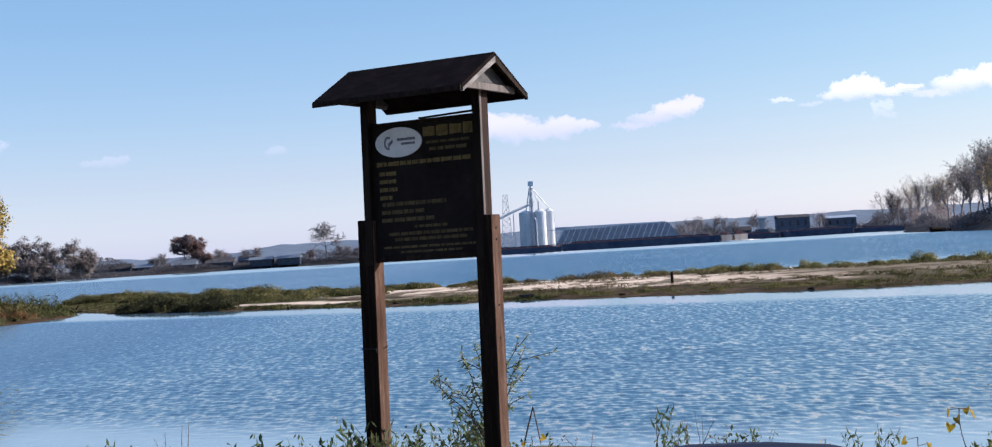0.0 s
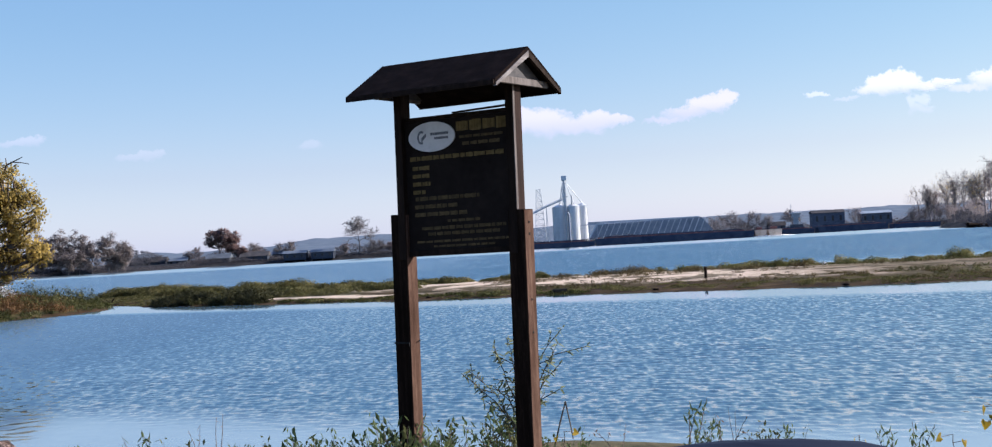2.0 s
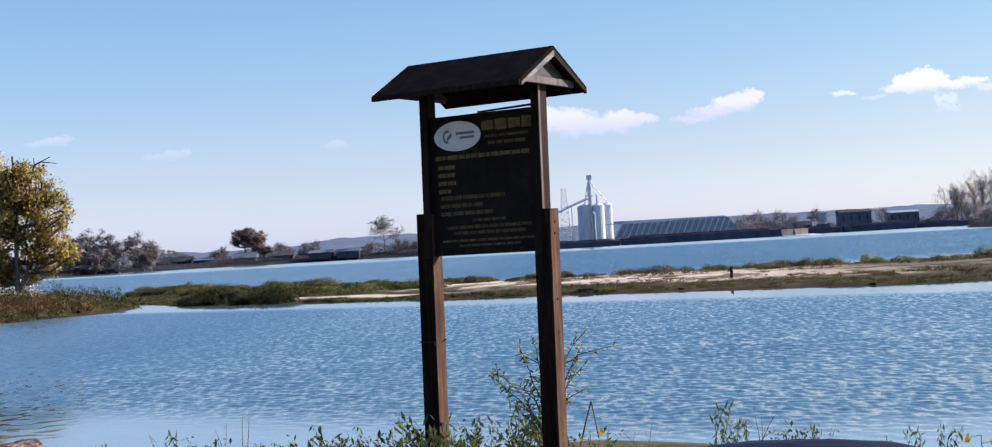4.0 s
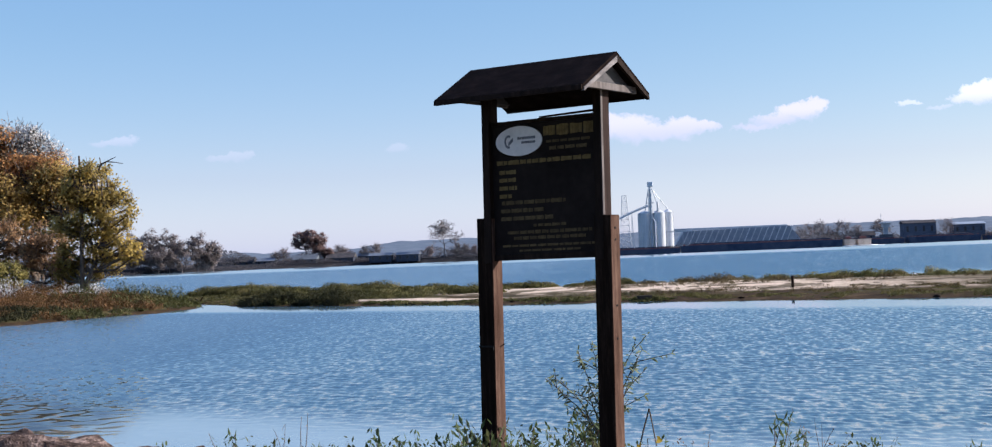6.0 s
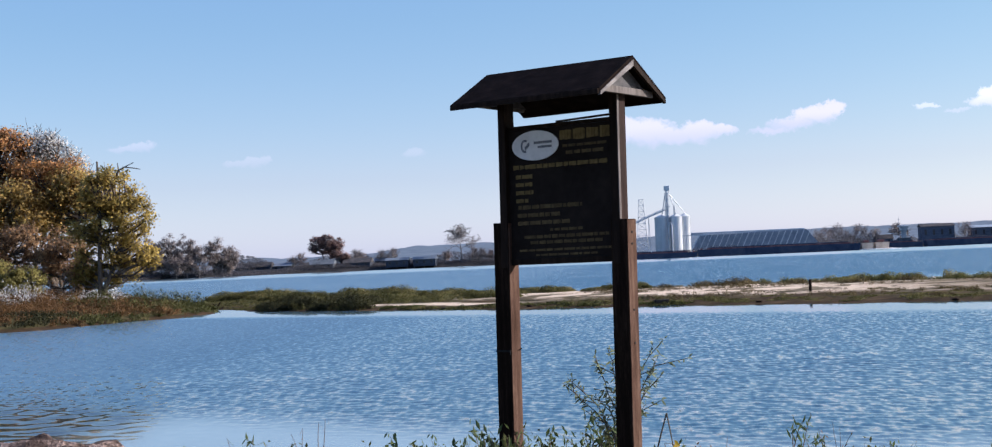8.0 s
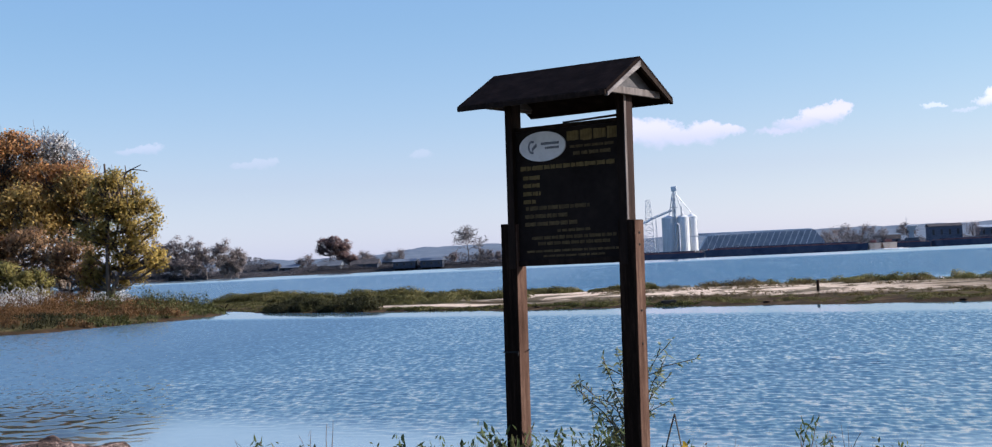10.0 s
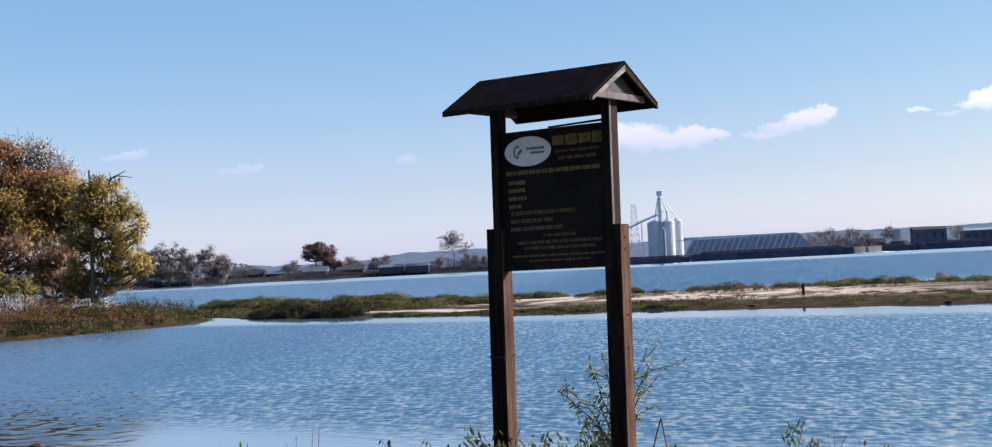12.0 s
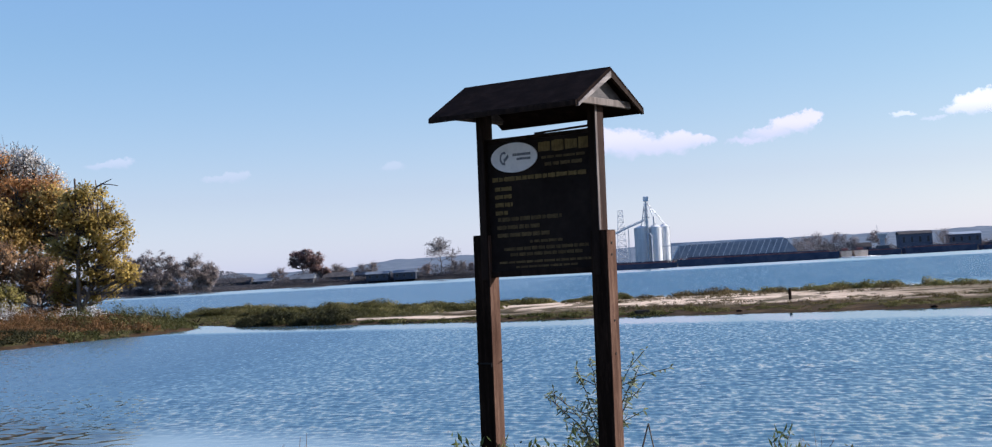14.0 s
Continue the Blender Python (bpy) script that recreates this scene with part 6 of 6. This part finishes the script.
# ---------------------------------------------------------------- clouds
def cloud_material(name, thick, seed, lobes, tint):
    """Vapour: the union of soft lobes (x, z, rx, rz), their rim broken up by turbulence, paler and brighter towards the top."""
    m, nt, n, l, p = node_mat(name)
    n.remove(p)
    co = coords(nt)
    shift = n.new("ShaderNodeMapping")
    shift.inputs["Location"].default_value = (seed * 913.0, seed * 377.0, 0)
    l.new(co, shift.inputs[0])
    curl = n.new("ShaderNodeTexNoise")
    curl.inputs["Scale"].default_value, curl.inputs["Detail"].default_value, curl.inputs["Roughness"].default_value = 0.02, 8, 0.66
    l.new(shift.outputs[0], curl.inputs["Vector"])
    off = n.new("ShaderNodeVectorMath")
    off.operation = "SUBTRACT"
    l.new(curl.outputs["Color"], off.inputs[0])
    off.inputs[1].default_value = (0.5, 0.5, 0.5)
    wide = n.new("ShaderNodeVectorMath")
    wide.operation = "MULTIPLY"
    l.new(off.outputs[0], wide.inputs[0])
    wide.inputs[1].default_value = (85, 62, 0)
    at = n.new("ShaderNodeVectorMath")
    at.operation = "ADD"
    l.new(co, at.inputs[0])
    l.new(wide.outputs[0], at.inputs[1])
    sep = n.new("ShaderNodeSeparateXYZ")
    l.new(at.outputs[0], sep.inputs[0])
    mass = None
    for x, z, rx, rz in lobes:
        u = mathn(nt, "DIVIDE", mathn(nt, "SUBTRACT", sep.outputs["X"], x), rx)
        v = mathn(nt, "DIVIDE", mathn(nt, "SUBTRACT", sep.outputs["Y"], z), rz)
        r = mathn(nt, "SUBTRACT", 1.0, mathn(nt, "SQRT", mathn(nt, "ADD", mathn(nt, "MULTIPLY", u, u), mathn(nt, "MULTIPLY", v, v))))
        mass = r if mass is None else mathn(nt, "MAXIMUM", mass, r)
    own = n.new("ShaderNodeSeparateXYZ")
    l.new(co, own.inputs[0])
    mean = sum(b[1] for b in lobes) / len(lobes)
    high = sum(b[3] for b in lobes) / len(lobes)
    lift = span(nt, own.outputs["Y"], mean - high * 1.3, mean + high * 0.9)
    soft = mathn(nt, "ADD", 0.95, mathn(nt, "MULTIPLY", lift, -0.50))
    wisp = noise_tex(nt, shift.outputs[0], 0.05, 6, 0.65)
    mass = mathn(nt, "ADD", mass, mathn(nt, "MULTIPLY", mathn(nt, "SUBTRACT", wisp, 0.5), 0.7))
    a = mathn(nt, "DIVIDE", mathn(nt, "ADD", mass, 0.12), soft, True)
    a = mathn(nt, "MULTIPLY", mathn(nt, "MULTIPLY", a, mathn(nt, "SUBTRACT", 2.0, a)), thick)
    a = mathn(nt, "MULTIPLY", a, mathn(nt, "ADD", 0.62, mathn(nt, "MULTIPLY", lift, 0.38)))
    e = n.new("ShaderNodeEmission")
    l.new(mixc(nt, lift, (tint[0] * 0.90, tint[1] * 0.88, tint[2] * 0.95), tint), e.inputs["Color"])
    e.inputs["Strength"].default_value = 0.60
    t = n.new("ShaderNodeBsdfTransparent")
    mx = n.new("ShaderNodeMixShader")
    l.new(a, mx.inputs[0])
    l.new(t.outputs[0], mx.inputs[1])
    l.new(e.outputs[0], mx.inputs[2])
    l.new(mx.outputs[0], n["Material Output"].inputs[0])
    return m


ROSY, WHITE = (0.92, 0.84, 0.91), (1.0, 0.97, 0.98)
for k, (thick, tint, lobes) in enumerate((
        (0.80, ROSY, ((0, 352, 75, 36), (60, 342, 80, 38), (130, 330, 70, 26), (205, 338, 70, 30), (270, 340, 42, 17))),
        (0.85, ROSY, ((400, 336, 60, 11), (465, 352, 65, 19), (525, 372, 60, 26), (575, 388, 38, 22))),
        (0.55, WHITE, ((826, 381, 30, 9), (850, 378, 22, 7), (915, 362, 34, 7))),
        (1.00, WHITE, ((985, 384, 40, 16), (1015, 395, 46, 28), (1055, 404, 46, 34), (1092, 398, 38, 30), (1125, 386, 50, 14))),
        (0.90, WHITE, ((1165, 390, 45, 10), (1195, 397, 34, 13))),
        (0.34, WHITE, ((1102, 334, 15, 28), (1130, 348, 26, 14), (1128, 322, 30, 11))),
        (1.00, WHITE, ((1265, 378, 60, 12), (1320, 396, 56, 26), (1375, 408, 56, 28), (1440, 418, 70, 30), (1530, 428, 90, 30))),
        (0.30, ROSY, ((-1455, 374, 60, 10), (-1410, 383, 45, 13))),
        (0.22, ROSY, ((-1120, 320, 55, 11), (-1075, 322, 40, 15))),
        (0.18, ROSY, ((-609, 320, 32, 15),)))):
    x0, x1 = min(b[0] - b[2] for b in lobes) - 60, max(b[0] + b[2] for b in lobes) + 60
    z0, z1 = min(b[1] - b[3] for b in lobes) - 45, max(b[1] + b[3] for b in lobes) + 45
    ob = new("cloud", mesh_of("cloud", ((x0, z0, 0), (x1, z0, 0), (x1, z1, 0), (x0, z1, 0)), ((0, 1, 2, 3),), (cloud_material("cloud_vapour", thick, k + 1, lobes, tint),)))
    ob.matrix_world = pose(0, 4000 + 6 * k, 0, 90, 0, 0)
    tagged(ob, "small white cloud low in the blue sky", "cloud", "clouds", "structure")


# ---------------------------------------------------------------- the parked car from which one looks out
def parked_car():
    g = float(land(0, 0.0))
    car = thing("car", pose(0.3, 0, g), "dark blue parked car with its side window down", "car")
    L, R = 0.53, -1.27
    part("sill_panel", box(-1.15, 1.0, R + 0.06, L - 0.06, 0.20, 0.34, 0.03), CARPAINT, car)
    side = lambda y0, y1: prism(((y0, 0.30), (y1, 0.34), (y1 + 0.012 * (1 if y1 > 0 else -1), 0.58), (y1 - 0.02 * (1 if y1 > 0 else -1), 0.82), (y0, 0.86)), -0.75, 0.40)
    for y0, y1 in ((L - 0.11, L - 0.01), (R + 0.11, R + 0.01)):
        out = 1 if y1 > 0 else -1
        front = part("door", side(y0, y1), CARPAINT, car)
        part("door_handle", box(-0.66, -0.48, y1 - 0.01, y1 + 0.03 * out, 0.66, 0.69, 0.006) if out > 0 else box(-0.66, -0.48, y1 - 0.03, y1 + 0.01, 0.66, 0.69, 0.006), CARPAINT, front)
        rear = side(y0, y1)
        bmesh.ops.transform(rear, matrix=Matrix.Translation((-1.16, 0, 0)) @ Matrix.Diagonal((0.86, 1, 1, 1)), verts=rear.verts)
        part("rear_door", rear, CARPAINT, car)
        part("window_seal", box(-1.75, 0.39, min(y0, y1) + 0.03, max(y0, y1) - 0.03, 0.86, 0.875, 0.004), RUBBER, car, "black rubber window seal")
        part("front_fender", prism(((0.405, 0.36), (0.62, 0.36), (0.72, 0.62), (1.0, 0.72), (1.28, 0.62), (1.36, 0.36), (1.86, 0.34), (1.92, 0.56), (1.78, 0.72), (0.9, 0.84), (0.405, 0.86)), y0, y1, "y"), CARPAINT, car)
        part("rear_fender", prism(((-1.83, 0.36), (-2.02, 0.36), (-2.10, 0.62), (-2.34, 0.70), (-2.5, 0.62), (-2.62, 0.38), (-2.82, 0.40), (-2.84, 0.80), (-2.4, 0.90), (-1.83, 0.87)), y0, y1, "y"), CARPAINT, car)
        for name, a, b in (("front_pillar", (0.62, 0.86), (-0.12, 1.42)), ("middle_pillar", (-0.74, 0.86), (-0.80, 1.44)), ("rear_pillar", (-2.15, 0.88), (-1.70, 1.42))):
            V, F = tubes([(np.array((a[0], (y0 + y1) / 2, a[1])), np.array((b[0], (y0 + y1) / 2 - 0.14 * out, b[1])), 0.045, 0.04)], 8)
            raw(name, V, F, CARPAINT, car, smooth=True)
        part("headlamp", box(1.80, 1.90, min(y0, y1) - 0.02, max(y0, y1) + 0.0, 0.56, 0.66, 0.02), OVAL, car, "pale clear headlamp")
        part("tail_lamp", box(-2.86, -2.80, min(y0, y1), max(y0, y1), 0.66, 0.80, 0.015), RUST, car, "red tail lamp")
        for x in (1.0, -2.32):
            wheel = part("wheel", cylinder(0.19, 0.19, -0.09, 0.09, 24), STEEL, car, "grey steel rim")
            wheel.matrix_local = pose(x, y1 - 0.09 * out, 0.31, 90, 0, 0)
            tyre = bmesh.new()
            bmesh.ops.create_cone(tyre, cap_ends=True, segments=28, radius1=0.31, radius2=0.31, depth=0.17)
            bmesh.ops.bevel(tyre, geom=tyre.edges[:], offset=0.03, segments=2, affect="EDGES")
            part("tyre", tyre, RUBBER, wheel, "black rubber tyre")
    part("bonnet", prism(((0.405, 0.86), (0.62, 0.875), (1.5, 0.78), (1.86, 0.66), (1.86, 0.62), (0.405, 0.80)), R + 0.112, L - 0.112, "y"), CARPAINT, car)
    part("front_bumper", box(1.82, 1.96, R + 0.03, L - 0.03, 0.30, 0.56, 0.05), CARPAINT, car)
    part("rear_bumper", box(-2.92, -2.80, R + 0.03, L - 0.03, 0.34, 0.60, 0.05), CARPAINT, car)
    part("boot_lid", prism(((-1.9, 0.87), (-2.3, 0.92), (-2.8, 0.86), (-2.83, 0.60), (-2.76, 0.60), (-1.9, 0.80)), R + 0.112, L - 0.112, "y"), CARPAINT, car)
    part("roof_panel", prism(((-0.10, 1.40), (-0.8, 1.46), (-1.72, 1.41), (-1.72, 1.44), (-0.8, 1.49), (-0.10, 1.43)), R + 0.17, L - 0.17, "y"), CARPAINT, car)
    part("windscreen", prism(((0.60, 0.88), (-0.10, 1.405), (-0.11, 1.395), (0.58, 0.875)), R + 0.14, L - 0.14, "y"), PANE, car, "dark glazed windscreen")
    part("rear_window", prism(((-2.14, 0.90), (-1.72, 1.405), (-1.71, 1.395), (-2.12, 0.895)), R + 0.14, L - 0.14, "y"), PANE, car, "dark glazed rear window")
    for y in (R + 0.30, L - 0.72):
        for x in (-0.62, -1.5):
            part("seat", box(x - 0.25, x + 0.22, y, y + 0.44, 0.34, 0.52, 0.05), RUBBER, car, "black car seat")
    V, F = lump(90, 0.180, 0.075, 0.082, 0.02, 18, 40)
    mh = raw("mirror_housing", V, F, CARPAINT, car, smooth=True)
    mh.matrix_local = pose(-0.196, 0.72, 1.799 - g - 0.086)
    part("mirror_arm", box(-0.19, -0.13, 0.44, 0.69, 0.80, 0.86, 0.015), CARPAINT, car)
    part("mirror_glass", box(-0.23, -0.085, 0.642, 0.648, 1.795 - g - 0.135, 1.795 - g - 0.045, 0.002), PANE, car, "dark mirror glass")
    return car


parked_car()
